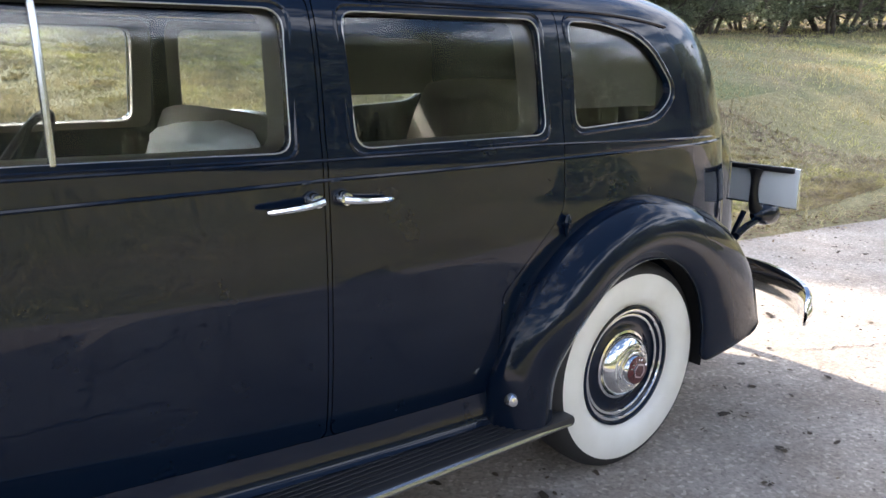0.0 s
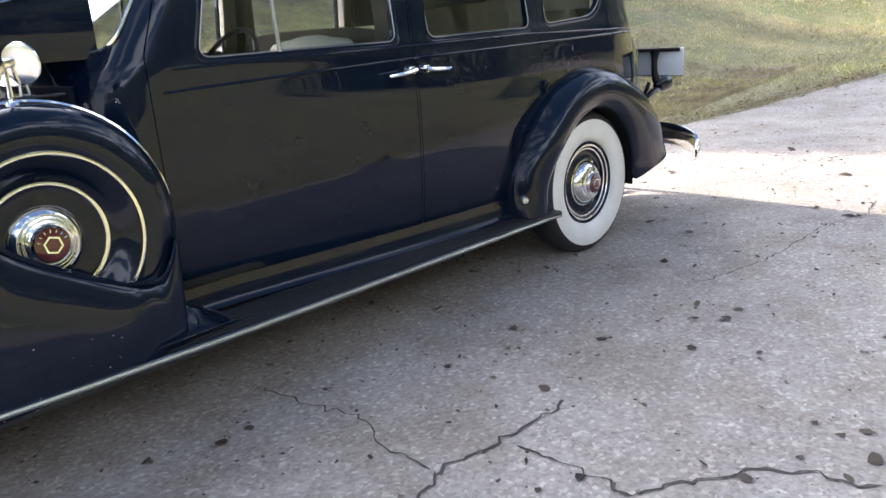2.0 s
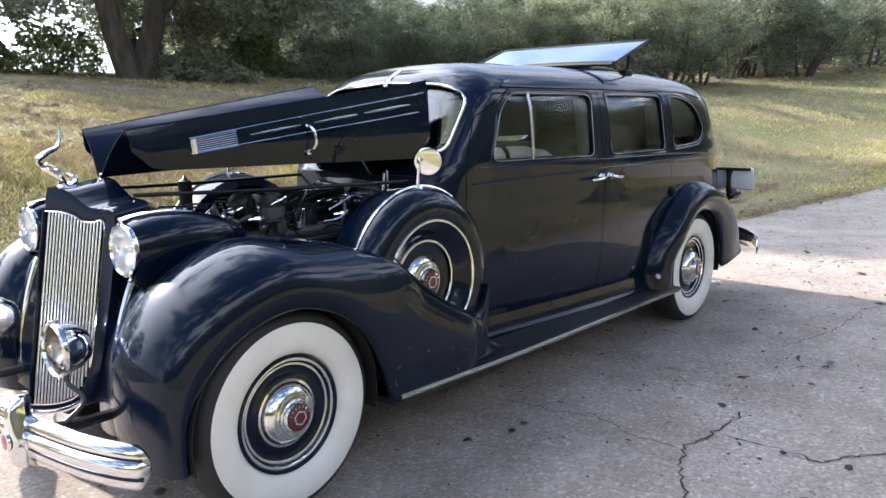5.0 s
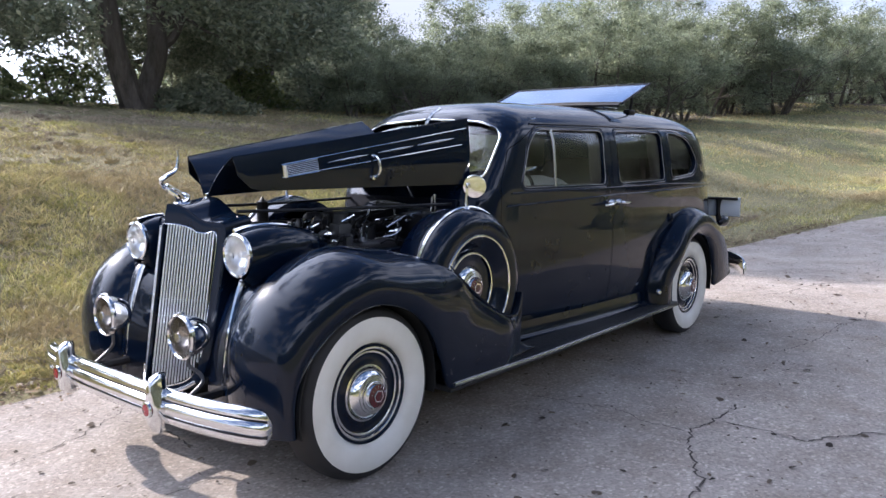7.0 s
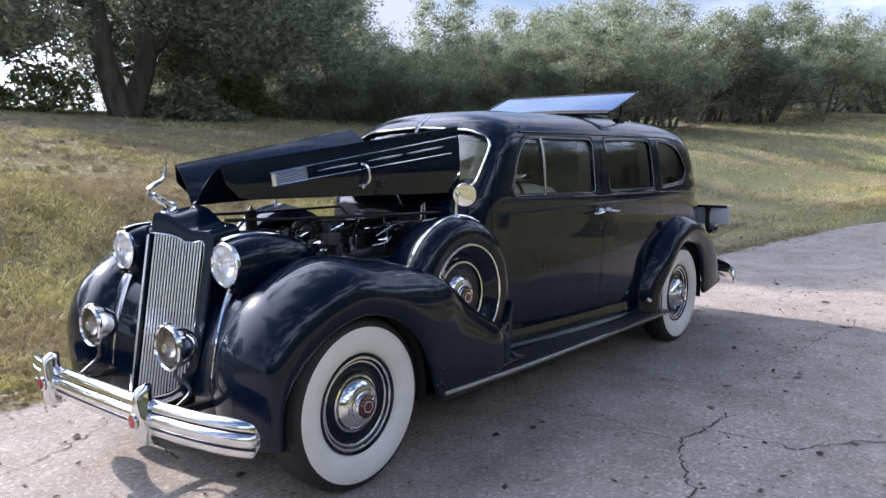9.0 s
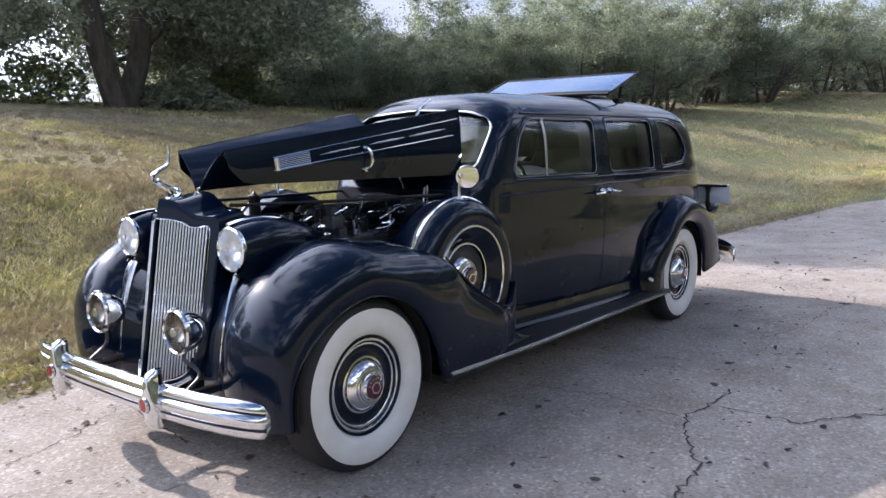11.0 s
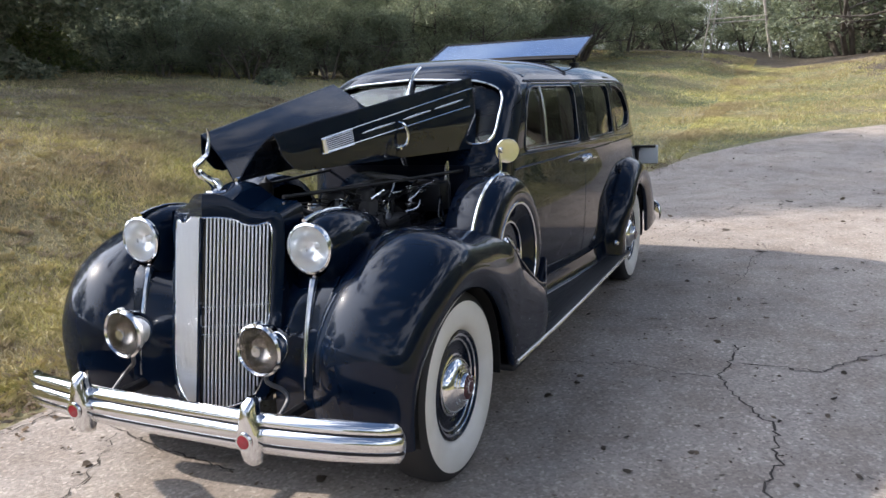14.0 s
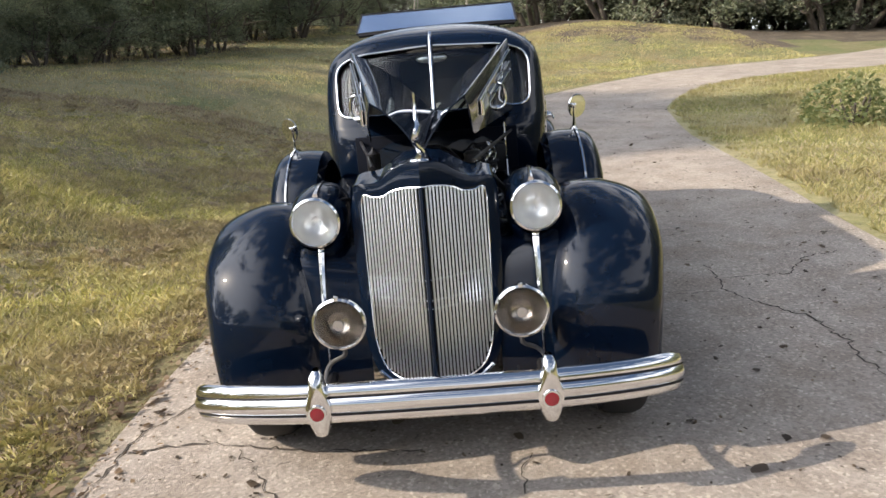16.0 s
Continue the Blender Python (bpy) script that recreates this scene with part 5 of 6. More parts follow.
tagged(new("cushion", mesh_of("cushion", lump((3.30, -0.25, 0.95), (0.15, 0.16, 0.08), 5, 0.05), FLEECE)), "white cushion lying on the back seat", "cushion")

# added sheet, not a seen fitting: stops bright sky showing through the cabin
part("rear_blind", box((4.02, 0, 1.35), (0.006, 0.80, 0.30), 0.002, 1), CLOTH, car, "grey blind added to shut out the rear window's light")

# ---- trees and grass ----
def leaf_mat(name, a, b, c, through_share=0.5, gain=1.5, patch=None):
    """Leaves or blades; patch tints whole stretches of them towards a second colour and thins others."""
    m = shader(name, b, 0.6)
    g = node(m, "ShaderNodeNewGeometry")
    tone = ramp_of(m, g.outputs["Random Per Island"], [(0.0, a), (0.55, b), (1.0, c)])
    if patch:
        tone = blend(m, ramp_of(m, noise_at(m, 0.55, 6, 0.6), [(0.38, grey(0)), (0.58, grey(0.75))]), tone, patch)
        tone = blend(m, 1.0, tone, ramp_of(m, noise_at(m, 2.6, 6, 0.7), [(0.34, grey(0.62)), (0.50, grey(1.0)), (0.66, grey(1.2))]), "MULTIPLY")
    paint(m, color=tone)
    n = m.node_tree
    p = n.nodes["Principled BSDF"]
    t = node(m, "ShaderNodeBsdfTranslucent")
    link(m, blend(m, 1.0, p.inputs["Base Color"].links[0].from_socket, (gain, gain, gain * 0.85), "MULTIPLY"), t.inputs["Color"])
    x = node(m, "ShaderNodeMixShader")
    x.inputs[0].default_value = through_share
    link(m, p.outputs["BSDF"], x.inputs[1])
    link(m, t.outputs["BSDF"], x.inputs[2])
    link(m, x.outputs["Shader"], n.nodes["Material Output"].inputs["Surface"])
    return m


OAK_LEAF = leaf_mat("live_oak_leaf", (0.115, 0.138, 0.103), (0.185, 0.210, 0.152), (0.300, 0.300, 0.231), 0.5, 1.7)
CEDAR_LEAF = leaf_mat("juniper_leaf", (0.103, 0.125, 0.095), (0.163, 0.188, 0.135), (0.250, 0.269, 0.188), 0.5, 1.8)
PALE_LEAF = leaf_mat("pale_oak_leaf", (0.10, 0.13, 0.055), (0.16, 0.19, 0.085), (0.25, 0.26, 0.13))
BLADE = leaf_mat("grass_blade", (0.27, 0.29, 0.09), (0.54, 0.51, 0.19), (0.76, 0.67, 0.35), 0.22, 1.15, (0.36, 0.28, 0.185))
STRAW = leaf_mat("straw_blade", (0.28, 0.24, 0.17), (0.46, 0.40, 0.295), (0.60, 0.53, 0.40), 0.10, 1.0, (0.30, 0.235, 0.165))
LITTER = leaf_mat("dead_leaf", (0.06, 0.04, 0.025), (0.16, 0.11, 0.07), (0.30, 0.23, 0.16))
BARK = shader("grey_bark", (0.10, 0.085, 0.07), 0.9)
paint(BARK, color=ramp_of(BARK, noise_at(BARK, 6, 6, 0.7, 0.0, (1, 1, 0.25)), [(0.3, (0.045, 0.038, 0.032)), (0.7, (0.15, 0.13, 0.11))]),
      height=noise_at(BARK, 9, 6, 0.7, 0.0, (1, 1, 0.2)), strength=0.8, distance=0.04)
PALE_WOOD = shader("weathered_pole", (0.34, 0.31, 0.27), 0.8)
paint(PALE_WOOD, color=ramp_of(PALE_WOOD, noise_at(PALE_WOOD, 5, 5), [(0.3, (0.26, 0.23, 0.20)), (0.7, (0.42, 0.39, 0.34))]))


def leaves(centres, size, rng, droop=0.0):
    """Small pointed leaves, one at each centre."""
    n = len(centres)
    a = rng.normal(size=(n, 3))
    a[:, 2] = a[:, 2] * 0.6 - droop
    a /= np.linalg.norm(a, axis=1)[:, None]
    b = np.cross(a, rng.normal(size=(n, 3)))
    b /= np.linalg.norm(b, axis=1)[:, None] + 1e-9
    s = size * rng.uniform(0.6, 1.35, (n, 1))
    v = np.stack((centres - a * s, centres + b * s * 0.42, centres + a * s, centres - b * s * 0.42), axis=1).reshape(-1, 3)
    f = np.arange(4 * n).reshape(-1, 4)
    return v, f


def fast_mesh(name, v, f, material):
    me = bpy.data.meshes.new(name)
    me.from_pydata(v.tolist(), [], f.tolist())
    me.materials.append(material)
    return me


def limb(rng, start, way, length, radius, bendy=0.25, up=0.1):
    pts, p, d = [np.array(start, float)], np.array(start, float), np.array(way, float)
    d /= np.linalg.norm(d)
    for _ in range(7):
        d = d + rng.normal(size=3) * bendy * 0.35 + (0, 0, up * 0.25)
        d /= np.linalg.norm(d)
        p = p + d * length / 7
        pts.append(p.copy())
    return spline(pts, 14), np.linspace(radius, radius * 0.35, 14)


def tree_parts(seed, height, spread, trunk_r, stems, lobes, per_lobe, leaf, low, lean=(0, 0), lobe_r=(0.20, 0.38), fill=0.85, fan=(0.15, 0.45)):
    """Trunk and limbs in one sheet of bark, and a crown of leaf clumps gathered in uneven lobes."""
    rng = np.random.default_rng(seed)
    wood, tips = [], []
    for i in range(stems):
        a = 2 * math.pi * i / stems + rng.uniform(0, 1.2)
        tilt_ = rng.uniform(*fan) if stems > 1 else rng.uniform(0, 0.12)
        stem, r = limb(rng, (0.25 * trunk_r * math.cos(a) * stems, 0.25 * trunk_r * math.sin(a) * stems, -0.25), (math.cos(a) * tilt_, math.sin(a) * tilt_, 1), height * 0.62, trunk_r / max(1, stems ** 0.5))
        wood.append(tube(stem, r, 9))
        for j in range(6):
            k = rng.integers(4, 13)
            b = rng.uniform(0, 2 * math.pi)
            br, rr = limb(rng, stem[k], (math.cos(b), math.sin(b), rng.uniform(0.1, 0.7)), spread * rng.uniform(0.45, 0.85), r[k] * 0.55, 0.5, 0.1)
            wood.append(tube(br, rr, 6))
            tips.append(br[-1])
            for q in range(3):
                kk = rng.integers(5, 13)
                tw, tr = limb(rng, br[kk], rng.normal(size=3) + (0, 0, 0.3), spread * rng.uniform(0.2, 0.4), rr[kk] * 0.5, 0.6, 0.0)
                wood.append(tube(tw, tr, 5))
                tips.append(tw[-1])
    cl = []
    for i in range(lobes):
        if i < len(tips) and rng.random() < 0.45:
            c = tips[i] * (1, 1, 1)
        else:
            t = rng.uniform(0, 2 * math.pi)
            q = rng.uniform(0.1, 1) ** 0.5
            z = rng.uniform(low, 1.0)
            w = spread * (1 - ((z - 0.45) / 0.62) ** 2 * 0.75) ** 0.5 if abs(z - 0.45) < 0.62 else spread * 0.4
            c = np.array((w * q * math.cos(t) * 0.85, w * q * math.sin(t) * 0.85, height * z))
        rad = rng.uniform(*lobe_r) * spread
        n = int(per_lobe * rng.uniform(0.6, 1.4))
        d = rng.normal(size=(n, 3))
        d /= np.linalg.norm(d, axis=1)[:, None]
        d *= (rng.uniform(0, 1, (n, 1)) ** fill) * rad * (1, 1, 0.7)
        cl.append(c + d)
    cl = np.concatenate(cl) + (lean[0], lean[1], 0)
    cl = cl[cl[:, 2] > 0.15]
    return join(*wood), leaves(cl, leaf, rng, 0.25)


def tree(name, label, x, y, spec, material, turn=0.0, scale=1.0, group="woods round the drive"):
    wood, (lv, lf) = tree_parts(**spec)
    z = float(height(np.array(float(x)), np.array(float(y)))) - 0.05
    t = thing(name, label, "tree", (x, y, z), group)
    t.rotation_euler = (0, 0, turn)
    t.scale = (scale,) * 3
    part("trunk", wood, BARK, t)
    crown = new("crown", fast_mesh("crown", lv, lf, material))
    crown.parent = t
    return t


def place(x, y, turn=0.0, scale=1.0):
    z = float(height(np.array(float(x)), np.array(float(y)))) - 0.08
    return pose(x, y, z, 0, 0, math.degrees(turn)) @ Matrix.Diagonal((scale, scale, scale, 1))


oak = tree("oak_tree", "spreading live oak with two leaning trunks", 8.2, 15.8,
           dict(seed=3, height=10.6, spread=6.6, trunk_r=0.46, stems=2, lobes=390, per_lobe=440, leaf=0.078, low=0.16, lean=(0.4, 0.0), lobe_r=(0.10, 0.22)), OAK_LEAF, 0.6)
oak_b = tree("oak_tree", "grey-green live oak on the bank", 15.5, 21.0,
             dict(seed=8, height=7.5, spread=5.0, trunk_r=0.40, stems=2, lobes=130, per_lobe=340, leaf=0.078, low=0.10, lobe_r=(0.16, 0.30)), OAK_LEAF, 1.9)
cedar = tree("juniper_tree", "dark ragged juniper at the edge of the grass", 36, 28,
             dict(seed=11, height=7.2, spread=3.0, trunk_r=0.22, stems=3, lobes=85, per_lobe=270, leaf=0.078, low=0.08, lobe_r=(0.22, 0.42)), CEDAR_LEAF)
cedar_b = tree("juniper_tree", "dark broad juniper with bare lower stems", 41, 24,
               dict(seed=15, height=6.0, spread=3.4, trunk_r=0.34, stems=8, lobes=80, per_lobe=260, leaf=0.078, low=0.36, lobe_r=(0.20, 0.36), fan=(0.25, 0.95)), CEDAR_LEAF)
pale = tree("pale_oak_tree", "sparse pale green oak among darker trees", 44, 23,
            dict(seed=21, height=7.0, spread=3.2, trunk_r=0.2, stems=2, lobes=70, per_lobe=220, leaf=0.072, low=0.2, lobe_r=(0.14, 0.28)), PALE_LEAF)
rng = np.random.default_rng(12)
kinds = [cedar, cedar, cedar_b, cedar_b, pale, oak_b]
# the edge of the woods, as an arc of bearings and distances seen from the drive
for i in range(46):
    bearing = radians(-34 + 92 * (i + rng.uniform(-0.3, 0.3)) / 45)
    far = np.interp(math.degrees(bearing), (-34, 12, 22, 32, 58), (46, 47, 43, 37, 36)) + rng.uniform(-3, 4) + 6 * (i % 2)
    k = kinds[rng.integers(0, 5)] if i % 7 else oak_b
    x, y = -2 + far * math.cos(bearing), -1 + far * math.sin(bearing)
    if abs(y - np.interp(x, EAST[:, 0], EAST[:, 1])) < 2.5:
        continue
    copy_thing(k, place(x, y, rng.uniform(0, 6.28), rng.uniform(0.5, 0.76) * float(np.interp(math.degrees(bearing), (-34, -8, 2, 25, 30, 36, 42), (2.0, 1.8, 1.0, 1.0, 1.05, 0.8, 0.8)))))
for i in range(26):
    bearing = radians(-36 + 96 * (i + rng.uniform(-0.4, 0.4)) / 25)
    far = 64 + rng.uniform(-4, 10)
    copy_thing([cedar, cedar_b, oak_b][i % 3], place(-2 + far * math.cos(bearing), -1 + far * math.sin(bearing), rng.uniform(0, 6.28), rng.uniform(0.55, 0.8)))
# dark trees with bare stems round the outside of the bend
for x, y, k, s in ((36.5, -12.9, oak_b, 1.25), (38.5, -8.6, cedar_b, 1.5), (34.5, -17.6, cedar_b, 1.35), (41, -4.6, cedar_b, 1.3), (38, -21.5, oak_b, 1.3), (42.5, -14.5, cedar_b, 1.6), (37, -26.5, cedar_b, 1.4), (33.5, -30, oak_b, 1.3), (44, -9.5, cedar, 1.5), (43, -19, cedar, 1.5), (42, -25, cedar, 1.6)):
    copy_thing(k, place(x, y, rng.uniform(0, 6.28), s))
# a nearer belt of low junipers that closes the grass off beyond the oaks
for i in range(26):
    bearing = 39 - 30 * (i // 2) / 12 + rng.uniform(-0.8, 0.8)
    far = float(np.interp(bearing, (9, 12, 18, 24, 30, 39), (42, 37, 30, 26, 23.5, 22.5))) + 2.6 * (i % 2) + rng.uniform(-0.5, 0.5)
    tall = float(np.interp(bearing, (9, 20, 28, 33, 39), (0.66, 0.56, 0.46, 0.34, 0.30))) * rng.uniform(0.9, 1.2)
    x, y = -3 + far * math.cos(radians(bearing)), far * math.sin(radians(bearing))
    copy_thing((cedar, cedar_b, cedar)[i % 3], place(x, y, rng.uniform(0, 6.28), tall))
# more woods beside the bank
for x, y, k, s in ((11.8, 22.0, oak_b, 0.95), (4.0, 24.5, oak_b, 1.1), (-6, 21, oak_b, 0.9), (4.5, 27, cedar, 1.1), (20, 30, cedar, 1.0), (23, 26, oak_b, 0.9), (27, 30, cedar_b, 1.1), (-12, 24, oak_b, 1.1), (-18, 16, oak_b, 1.0)):
    copy_thing(k, place(x, y, rng.uniform(0, 6.28), s))
# unseen trees added on the camera's own side to darken the car's reflections
for i in range(34):
    way = 178 + 146 * i / 33
    bearing = radians(way)
    far = rng.uniform(21, 29) - float(np.interp(way, (215, 240, 285, 300), (0, 6, 6, 0)))
    tall = float(np.interp(way, (178, 255, 285, 322), (0.75, 0.85, 1.7, 1.9))) * rng.uniform(0.85, 1.15)
    copy_thing([oak_b, cedar_b, oak_b, cedar][i % 4], place(2 + far * math.cos(bearing), -6 + far * math.sin(bearing), rng.uniform(0, 6.28), tall))



# brush that closes the gaps under the trees all round
def brush(n, rule, seed, name, label):
    rg = np.random.default_rng(seed)
    b, far = rule(rg, n)
    x, y = -2 + far * np.cos(b), -1 + far * np.sin(b)
    tall = 1.5 + 0.9 * np.sin(b * 31) + 0.6 * np.sin(b * 77 + far)
    z = height(x, y) + rg.uniform(0, 1, n) ** 1.3 * np.maximum(tall, 0.5)
    lv, lf = leaves(np.column_stack((x, y, z)), 0.13, rg)
    return tagged(new(name, fast_mesh(name, lv, lf, CEDAR_LEAF)), label, "brush", "", "stuff")


brush(40000, lambda rg, n: (np.radians(rg.uniform(-40, 62, n)), rg.uniform(50, 66, n)), 61, "brush", "tangled brush under the far trees")
# out of view: fills the sky gaps that the windows would reflect
brush(16000, lambda rg, n: (np.radians(rg.uniform(170, 325, n)), rg.uniform(30, 40, n)), 62, "brush", "unseen brush added beyond the near lawn")
brush(3000, lambda rg, n: (np.radians(rg.uniform(62, 110, n)), rg.uniform(25, 34, n)), 63, "brush", "tangled brush on top of the bank")


def shrub(name, label, x, y, r, h, n, material, seed, size):
    rg = np.random.default_rng(seed)
    t = rg.uniform(0, 2 * math.pi, n)
    q = rg.uniform(0, 1, n) ** 0.6
    z = rg.uniform(0.02, 1, n)
    c = np.column_stack((r * q * np.cos(t) * (1.15 - 0.5 * z), r * q * np.sin(t) * (1.15 - 0.5 * z), h * z * (1 - 0.5 * q ** 2)))
    c += 0.15 * np.sin(c[:, ::-1] * 5 + seed)
    lv, lf = leaves(c, size, rg)
    o = thing(name, label, "shrub", (x, y, float(height(np.array(float(x)), np.array(float(y)))) - 0.03))
    part("stems", join(*[tube(limb(rg, (0, 0, -0.1), (math.cos(a) * 0.6, math.sin(a) * 0.6, 1), h * 0.8, 0.03)[0], 0.02, 5) for a in np.linspace(0, 6, 6)]), BARK, o)
    ob = new("foliage", fast_mesh("foliage", lv, lf, material))
    ob.parent = o
    return o


for i, (x, y, r, h) in enumerate(((6.4, 16.5, 1.3, 1.3), (4.6, 17.0, 1.2, 1.1), (9.6, 15.3, 1.5, 0.9), (12.6, 17.2, 1.4, 1.5), (15.0, 17.0, 1.6, 1.6), (17.5, 17.0, 1.7, 1.6), (20.5, 17.5, 1.8, 1.7), (2.6, 18.0, 1.4, 1.3))):
    shrub("shrub", "grey-green thicket under the oaks", x, y, r, h, 1500 if i in (0, 1, 7) else 2600, OAK_LEAF if i in (2, 4) else PALE_LEAF, 30 + i, 0.09)
shrub("shrub", "dry twiggy shrub on the lawn", 8.6, -5.9, 0.7, 0.75, 1500, PALE_LEAF, 50, 0.05)
shrub("shrub", "low green weed in the grass", 14.5, 10.9, 0.5, 0.35, 500, CEDAR_LEAF, 51, 0.07)


def turf(n, lo, hi, tall, seed, material, name, label, keep, clump=0.0):
    """Blades of grass strewn over a piece of the lawn."""
    rg = np.random.default_rng(seed)
    x, y = rg.uniform(lo[0], hi[0], n * 3), lo[1] + (hi[1] - lo[1]) * rg.uniform(0, 1, n * 3) ** 1.5 if hi[1] > lo[1] else lo[1] - (lo[1] - hi[1]) * rg.uniform(0, 1, n * 3) ** 1.5
    e = np.interp(x, EAST[:, 0], EAST[:, 1]) + 0.05 * np.sin(x * 9) + 0.04 * np.sin(x * 23)
    w = np.interp(x, WEST[:, 0], WEST[:, 1]) + 0.05 * np.sin(x * 8)
    patch = np.sin(x * 1.7 + 0.6 * np.sin(y * 2.1)) + np.sin(y * 2.3 + x * 0.9) + 0.6 * np.sin(x * 5.1 - y * 4.2)
    ok = ((y > e) if keep == "east" else (y < w)) & (rg.uniform(-2.6, 2.6, len(x)) < patch * clump + 1.4 * (1 - clump))
    x, y = x[ok][:n], y[ok][:n]
    n = len(x)
    z = height(x, y) - 0.012
    t = rg.uniform(0, 2 * math.pi, n)
    h = tall * rg.uniform(0.35, 1.25, n) * (1 + 0.25 * patch[ok][:n])
    h = np.maximum(h, tall * 0.25)
    bendx, bendy = rg.normal(size=n) * h * 0.7, rg.normal(size=n) * h * 0.7
    wd = rg.uniform(0.0016, 0.004, n) * (1 + np.hypot(x + 2, y) * 0.06)
    b = np.column_stack((x, y, z))
    side = np.column_stack((np.cos(t) * wd, np.sin(t) * wd, np.zeros(n)))
    mid = b + np.column_stack((bendx * 0.3, bendy * 0.3, h * 0.6))
    top = b + np.column_stack((bendx, bendy, h))
    v = np.stack((b - side, b + side, mid + side * 0.7, top, mid - side * 0.7), axis=1).reshape(-1, 3)
    f = np.arange(5 * n).reshape(-1, 5)
    return tagged(new(name, fast_mesh(name, v, f, material)), label, "grass", "", "stuff")


turf(120000, (-6, 1.4), (11, 10.5), 0.05, 1, BLADE, "grass", "short green grass on the bank", "east", 0.75)
turf(110000, (-4, 1.4), (6.5, 6.5), 0.06, 10, BLADE, "grass", "shaggy green grass beside the drive", "east", 0.55)
turf(130000, (-6, 1.4), (12, 12.0), 0.045, 2, STRAW, "dry_grass", "dry straw in the bank's grass", "east", 0.15)
turf(95000, (7, 0.0), (40, 22), 0.06, 3, BLADE, "grass", "short green grass up the slope", "east", 0.5)
turf(60000, (13, 0.5), (36, -12), 0.06, 9, BLADE, "grass", "short grass on the far slope", "east", 0.45)
LAWN = leaf_mat("lawn_blade", (0.17, 0.195, 0.06), (0.32, 0.315, 0.125), (0.50, 0.45, 0.22), 0.25, 1.1, (0.34, 0.29, 0.15))
turf(85000, (2, -3.0), (22, -13), 0.055, 4, LAWN, "grass", "sunlit lawn inside the bend", "west", 0.4)
turf(40000, (-9, -3.0), (2, -9), 0.055, 6, LAWN, "grass", "mown lawn beside the drive", "west", 0.4)
turf(9000, (2, -3.0), (20, -11), 0.05, 5, STRAW, "dry_grass", "dry straw in the lawn", "west", 0.1)


def tufts(n, blades, lo, hi, tall, seed, material, label):
    """Separate clumps of longer grass, their blades fanning out."""
    rg = np.random.default_rng(seed)
    x, y = rg.uniform(lo[0], hi[0], n), rg.uniform(0, 1, n) ** 2.0 * (hi[1] - lo[1]) + lo[1]
    y = np.maximum(y, np.interp(x, EAST[:, 0], EAST[:, 1]) + rg.uniform(0.05, 0.5, n))
    big = rg.uniform(0.45, 1.5, n)
    x, y, big = (np.repeat(a, blades) for a in (x, y, big))
    k = len(x)
    a, lean = rg.uniform(0, 2 * math.pi, k), rg.uniform(0.15, 1.3, k)
    out = np.column_stack((np.cos(a), np.sin(a), np.zeros(k)))
    b = np.column_stack((x, y, np.zeros(k))) + out * (rg.uniform(0, 0.05, k) * big)[:, None]
    b[:, 2] = height(b[:, 0], b[:, 1]) - 0.012
    h = tall * big * rg.uniform(0.5, 1.2, k)
    up = np.array((0, 0, 1.0))
    side = np.column_stack((-np.sin(a), np.cos(a), np.zeros(k))) * (rg.uniform(0.0008, 0.0019, k) * (1 + 0.05 * np.hypot(x + 2, y)))[:, None]
    mid = b + (up * 0.65 + out * (lean * 0.3)[:, None]) * h[:, None]
    top = b + (up * 0.85 + out * (lean * 0.95)[:, None]) * h[:, None]
    v = np.stack((b - side, b + side, mid + side * 0.8, top, mid - side * 0.8), axis=1).reshape(-1, 3)
    return tagged(new("grass_tufts", fast_mesh("grass_tufts", v, np.arange(5 * k).reshape(-1, 5), material)), label, "grass", "", "stuff")


tufts(2100, 50, (-5, 1.5), (11, 10.5), 0.042, 81, BLADE, "shaggy green tufts on the bank")
tufts(1900, 46, (-5, 1.5), (12, 14), 0.040, 82, STRAW, "bleached straw tufts on the bank")


def strewn(n, rule, seed, size, material, name, label):
    """Curled dead leaves and scraps of uneven outline, lying as they fell."""
    rg = np.random.default_rng(seed)
    c = rule(rg, n)
    a = rg.normal(size=(n, 3)) * (1, 1, 0.12)
    a /= np.linalg.norm(a, axis=1)[:, None]
    b = np.cross(a, (0, 0, 1.0) + rg.normal(size=(n, 3)) * 0.2)
    b /= np.linalg.norm(b, axis=1)[:, None]
    s = size * np.exp(rg.normal(size=(n, 1)) * 0.55)
    flat = rg.uniform(0.45, 0.9, (n, 1))
    rows = []
    for k in range(7):
        t = 2 * math.pi * k / 7
        r = s * rg.uniform(0.55, 1.15, (n, 1))
        rows.append(c + a * r * math.cos(t) + b * r * flat * math.sin(t) + np.array((0, 0, 1.0)) * s * rg.uniform(0, 0.22, (n, 1)))
    v = np.stack(rows, axis=1).reshape(-1, 3)
    return tagged(new(name, fast_mesh(name, v, np.arange(7 * n).reshape(-1, 7), material)), label, "leaf litter", "", "stuff")


def along_edge(rg, n):
    x = rg.uniform(-4, 12, n)
    y = np.interp(x, EAST[:, 0], EAST[:, 1]) + rg.normal(size=n) * 0.17 + 0.05
    return np.column_stack((x, y, height(x, y) + 0.012))


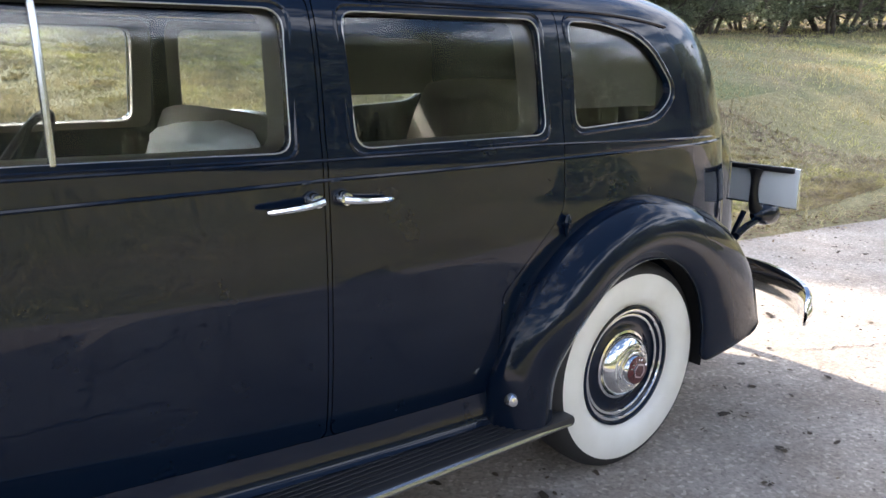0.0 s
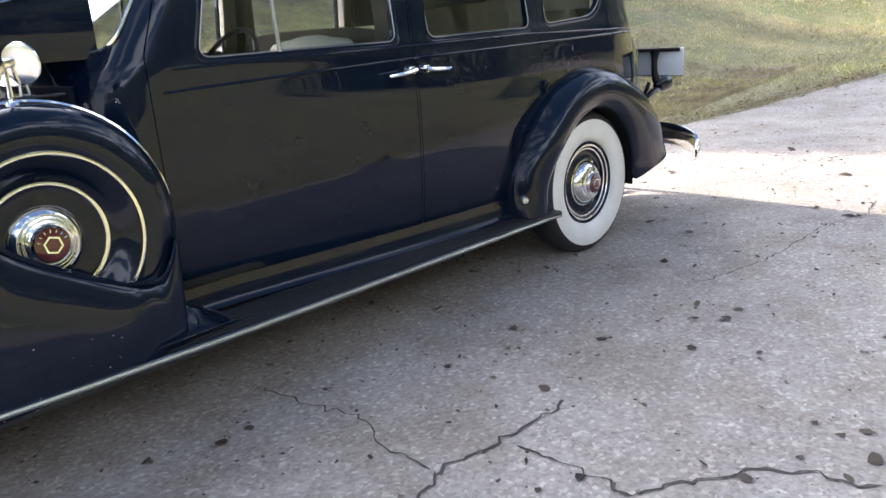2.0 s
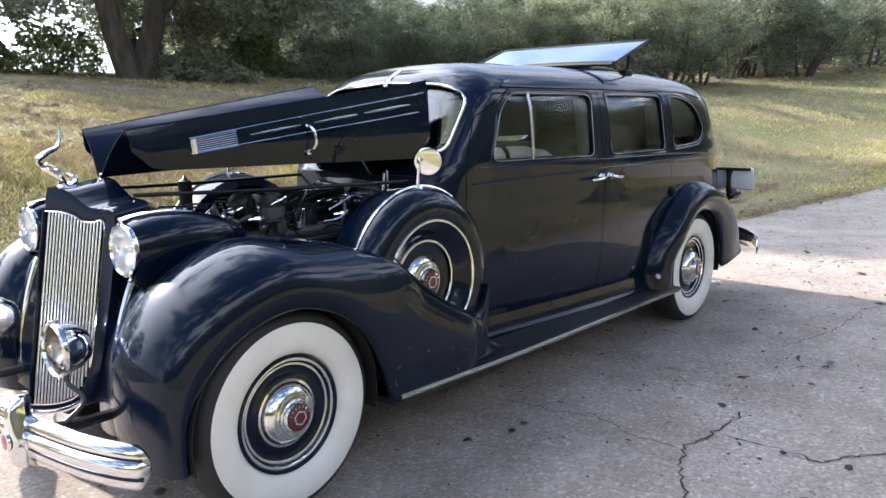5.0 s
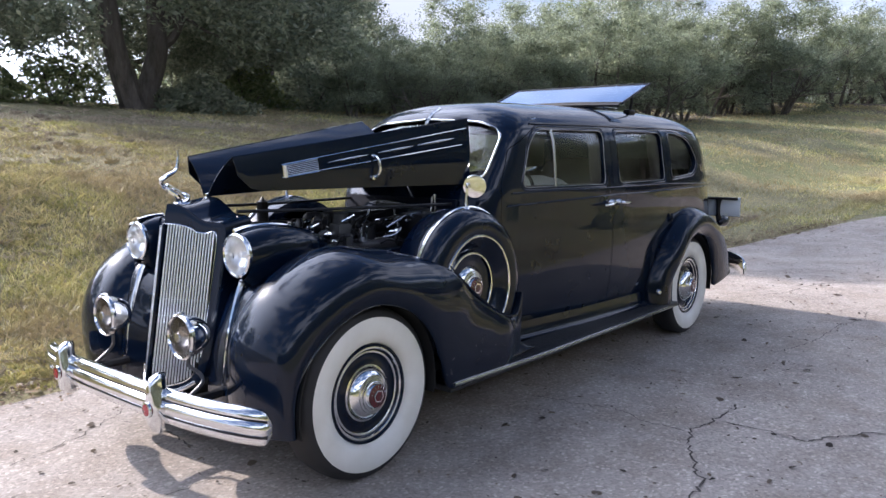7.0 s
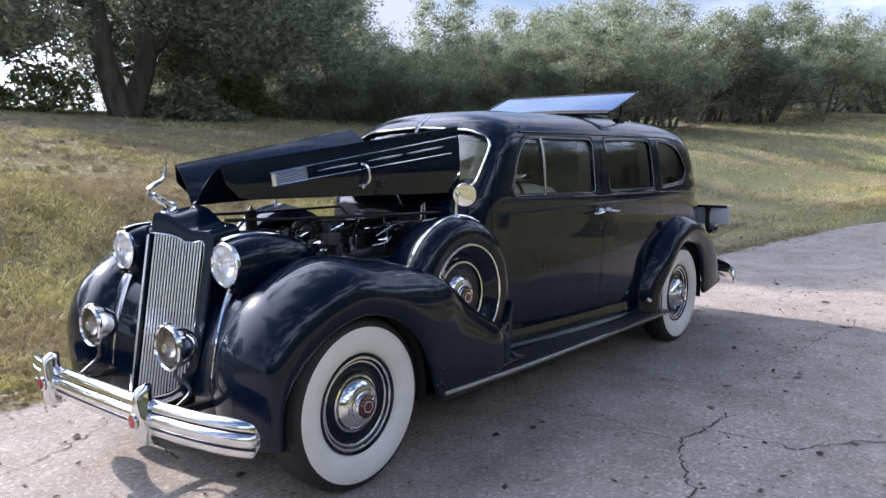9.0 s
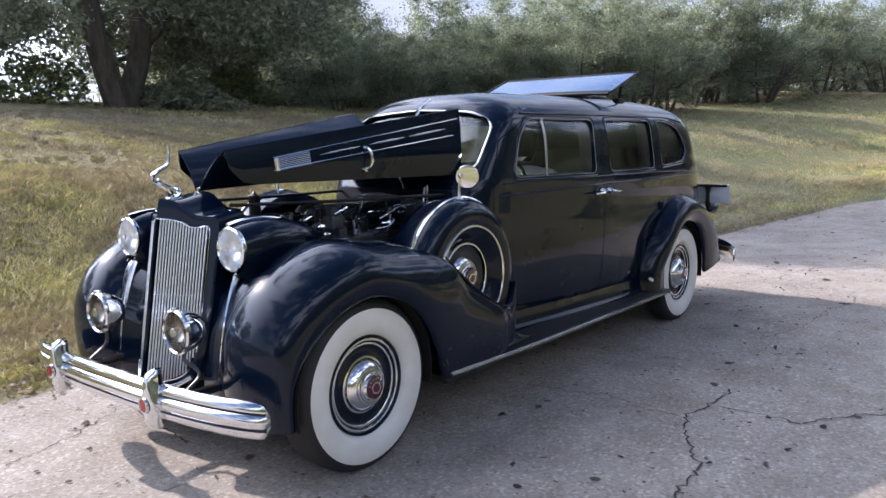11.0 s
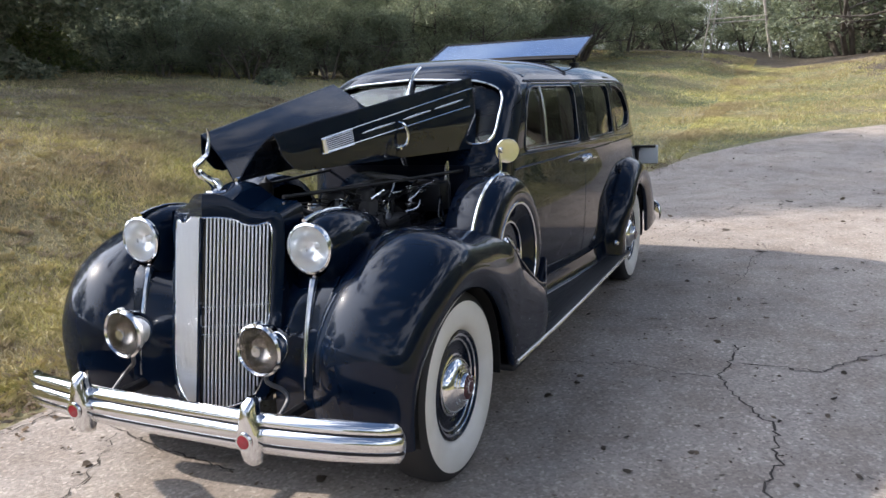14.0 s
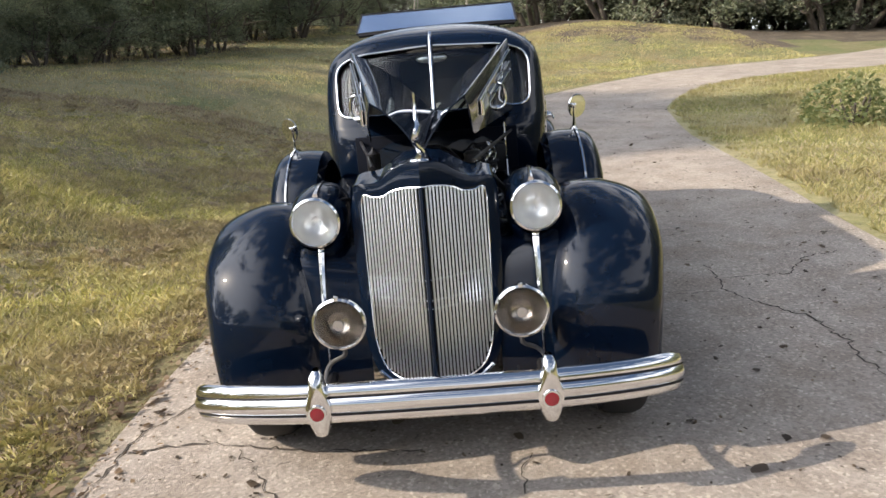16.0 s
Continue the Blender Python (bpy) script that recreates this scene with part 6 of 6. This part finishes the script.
def over_road(rg, n):
    x, k = rg.uniform(-3, 16, n), rg.uniform(0.02, 0.98, n)
    knot = rg.integers(0, n // 4, n)
    tied = rg.random(n) < 0.45
    x, k = np.where(tied, x[knot] + rg.normal(size=n) * 0.025, x), np.where(tied, np.clip(k[knot] + rg.normal(size=n) * 0.005, 0.02, 0.98), k)
    y = np.interp(x, EAST[:, 0], EAST[:, 1]) * k + np.interp(x, WEST[:, 0], WEST[:, 1]) * (1 - k)
    return np.column_stack((x, y, height(x, y) + 0.010))


strewn(13000, along_edge, 7, 0.0095, LITTER, "leaf_litter", "dead leaves along the drive's edge")
DARK_LEAF = leaf_mat("dark_fallen_leaf", (0.035, 0.028, 0.022), (0.07, 0.055, 0.043), (0.14, 0.11, 0.085))
strewn(8000, over_road, 8, 0.0078, DARK_LEAF, "fallen_leaves", "dark fallen leaves on the drive")

CRACK = shader("crack_dirt", (0.05, 0.042, 0.036), 0.95)
CRACKS = {
    "a": [(1.94, -1.67), (1.67, -1.68), (1.37, -1.64), (1.11, -1.75), (0.85, -1.91), (0.53, -1.93), (0.24, -1.89), (-0.1, -1.95)],
    "b": [(1.38, -1.61), (1.38, -1.40), (1.46, -1.19), (1.40, -0.98), (1.38, -0.75)],
    "c": [(1.63, -1.73), (1.65, -1.95), (1.62, -2.11), (1.77, -2.22), (1.94, -2.33), (2.05, -2.6)],
    "d": [(3.2, -1.5), (3.46, -1.57), (3.66, -1.62), (4.03, -1.63), (4.39, -1.65), (4.75, -1.75), (5.1, -1.7)],
    "e": [(-0.6, 1.42), (-0.36, 1.38), (-0.09, 1.39), (0.04, 1.36), (0.19, 1.26), (0.42, 1.17)],
    "f": [(-0.16, 1.36), (-0.12, 1.10), (-0.17, 0.87), (-0.26, 0.52), (-0.30, 0.1)],
    "g": [(-0.66, -0.28), (-0.48, -0.28), (-0.38, -0.33)],
    "h": [(-0.95, 0.52), (-0.6, 0.62), (-0.41, 0.74), (-0.2, 0.87)],
    "i": [(5.0, -0.6), (5.6, -0.9), (6.3, -1.0), (7.0, -1.5)],
}
cr = random.Random(5)
pieces = []
for key, pts in CRACKS.items():
    p = np.array(pts)
    fine = [p[0]]
    for a, b in zip(p[:-1], p[1:]):
        m_ = max(3, int(np.linalg.norm(b - a) / 0.03))
        for k in range(1, m_ + 1):
            fine.append(a + (b - a) * k / m_ + np.array((cr.gauss(0, 0.010), cr.gauss(0, 0.010))) * (k < m_))
    fine = np.array(fine)
    t = np.gradient(fine, axis=0)
    t /= np.linalg.norm(t, axis=1)[:, None] + 1e-9
    nrm = np.column_stack((-t[:, 1], t[:, 0]))
    wide = 0.0046 if key in "acef" else 0.0029
    w = np.array([wide * cr.uniform(0.35, 1.5) for _ in fine])[:, None]
    z = height(fine[:, 0], fine[:, 1]) + 0.0085
    lft, rgt = np.column_stack((fine + nrm * w, z)), np.column_stack((fine - nrm * w, z))
    pieces.append(grid(np.stack((rgt, lft), axis=1)))
structure("road_cracks", join(*pieces), CRACK, "jagged dirt-filled cracks in the asphalt", "cracks", False, "stuff")

# ---- far fittings: tower, posts ----
tz = float(height(np.array(38.0), np.array(1.7)))
tower = thing("tower", "bare pale timber tower frame on the hill", "tower", (38.0, 0.8, tz))
feet = [(-1.5, -1.5), (1.5, -1.5), (1.5, 1.5), (-1.5, 1.5)]
for fx, fy in feet:
    part("leg", tube([(fx, fy, -0.2), (fx * 0.35, fy * 0.35, 6.5)], 0.035, 8), PALE_WOOD, tower)
for zz in (1.7, 3.2, 4.7):
    k = 1 - 0.65 * zz / 6.5
    for (ax_, ay_), (bx_, by_) in zip(feet, feet[1:] + feet[:1]):
        part("rail", tube([(ax_ * k, ay_ * k, zz), (bx_ * k, by_ * k, zz)], 0.03, 6), PALE_WOOD, tower)
part("deck", box((0, 0, 6.5), (1.6, 1.6, 0.08), 0.01), PALE_WOOD, tower)
for i, (x, y) in enumerate(((33.5, 26.5), (30, 29), (39.5, 10), (43, -1), (40, -9))):
    z = float(height(np.array(float(x)), np.array(float(y))))
    post = thing("fence_post", "thin pale fence post in the grass", "post", (x, y, z), "fence posts at the wood's edge")
    part("post", tube([(0, 0, -0.2), (0.01, 0, 0.7), (0, 0.02, 1.35)], [0.055, 0.05, 0.045], 8), PALE_WOOD, post)
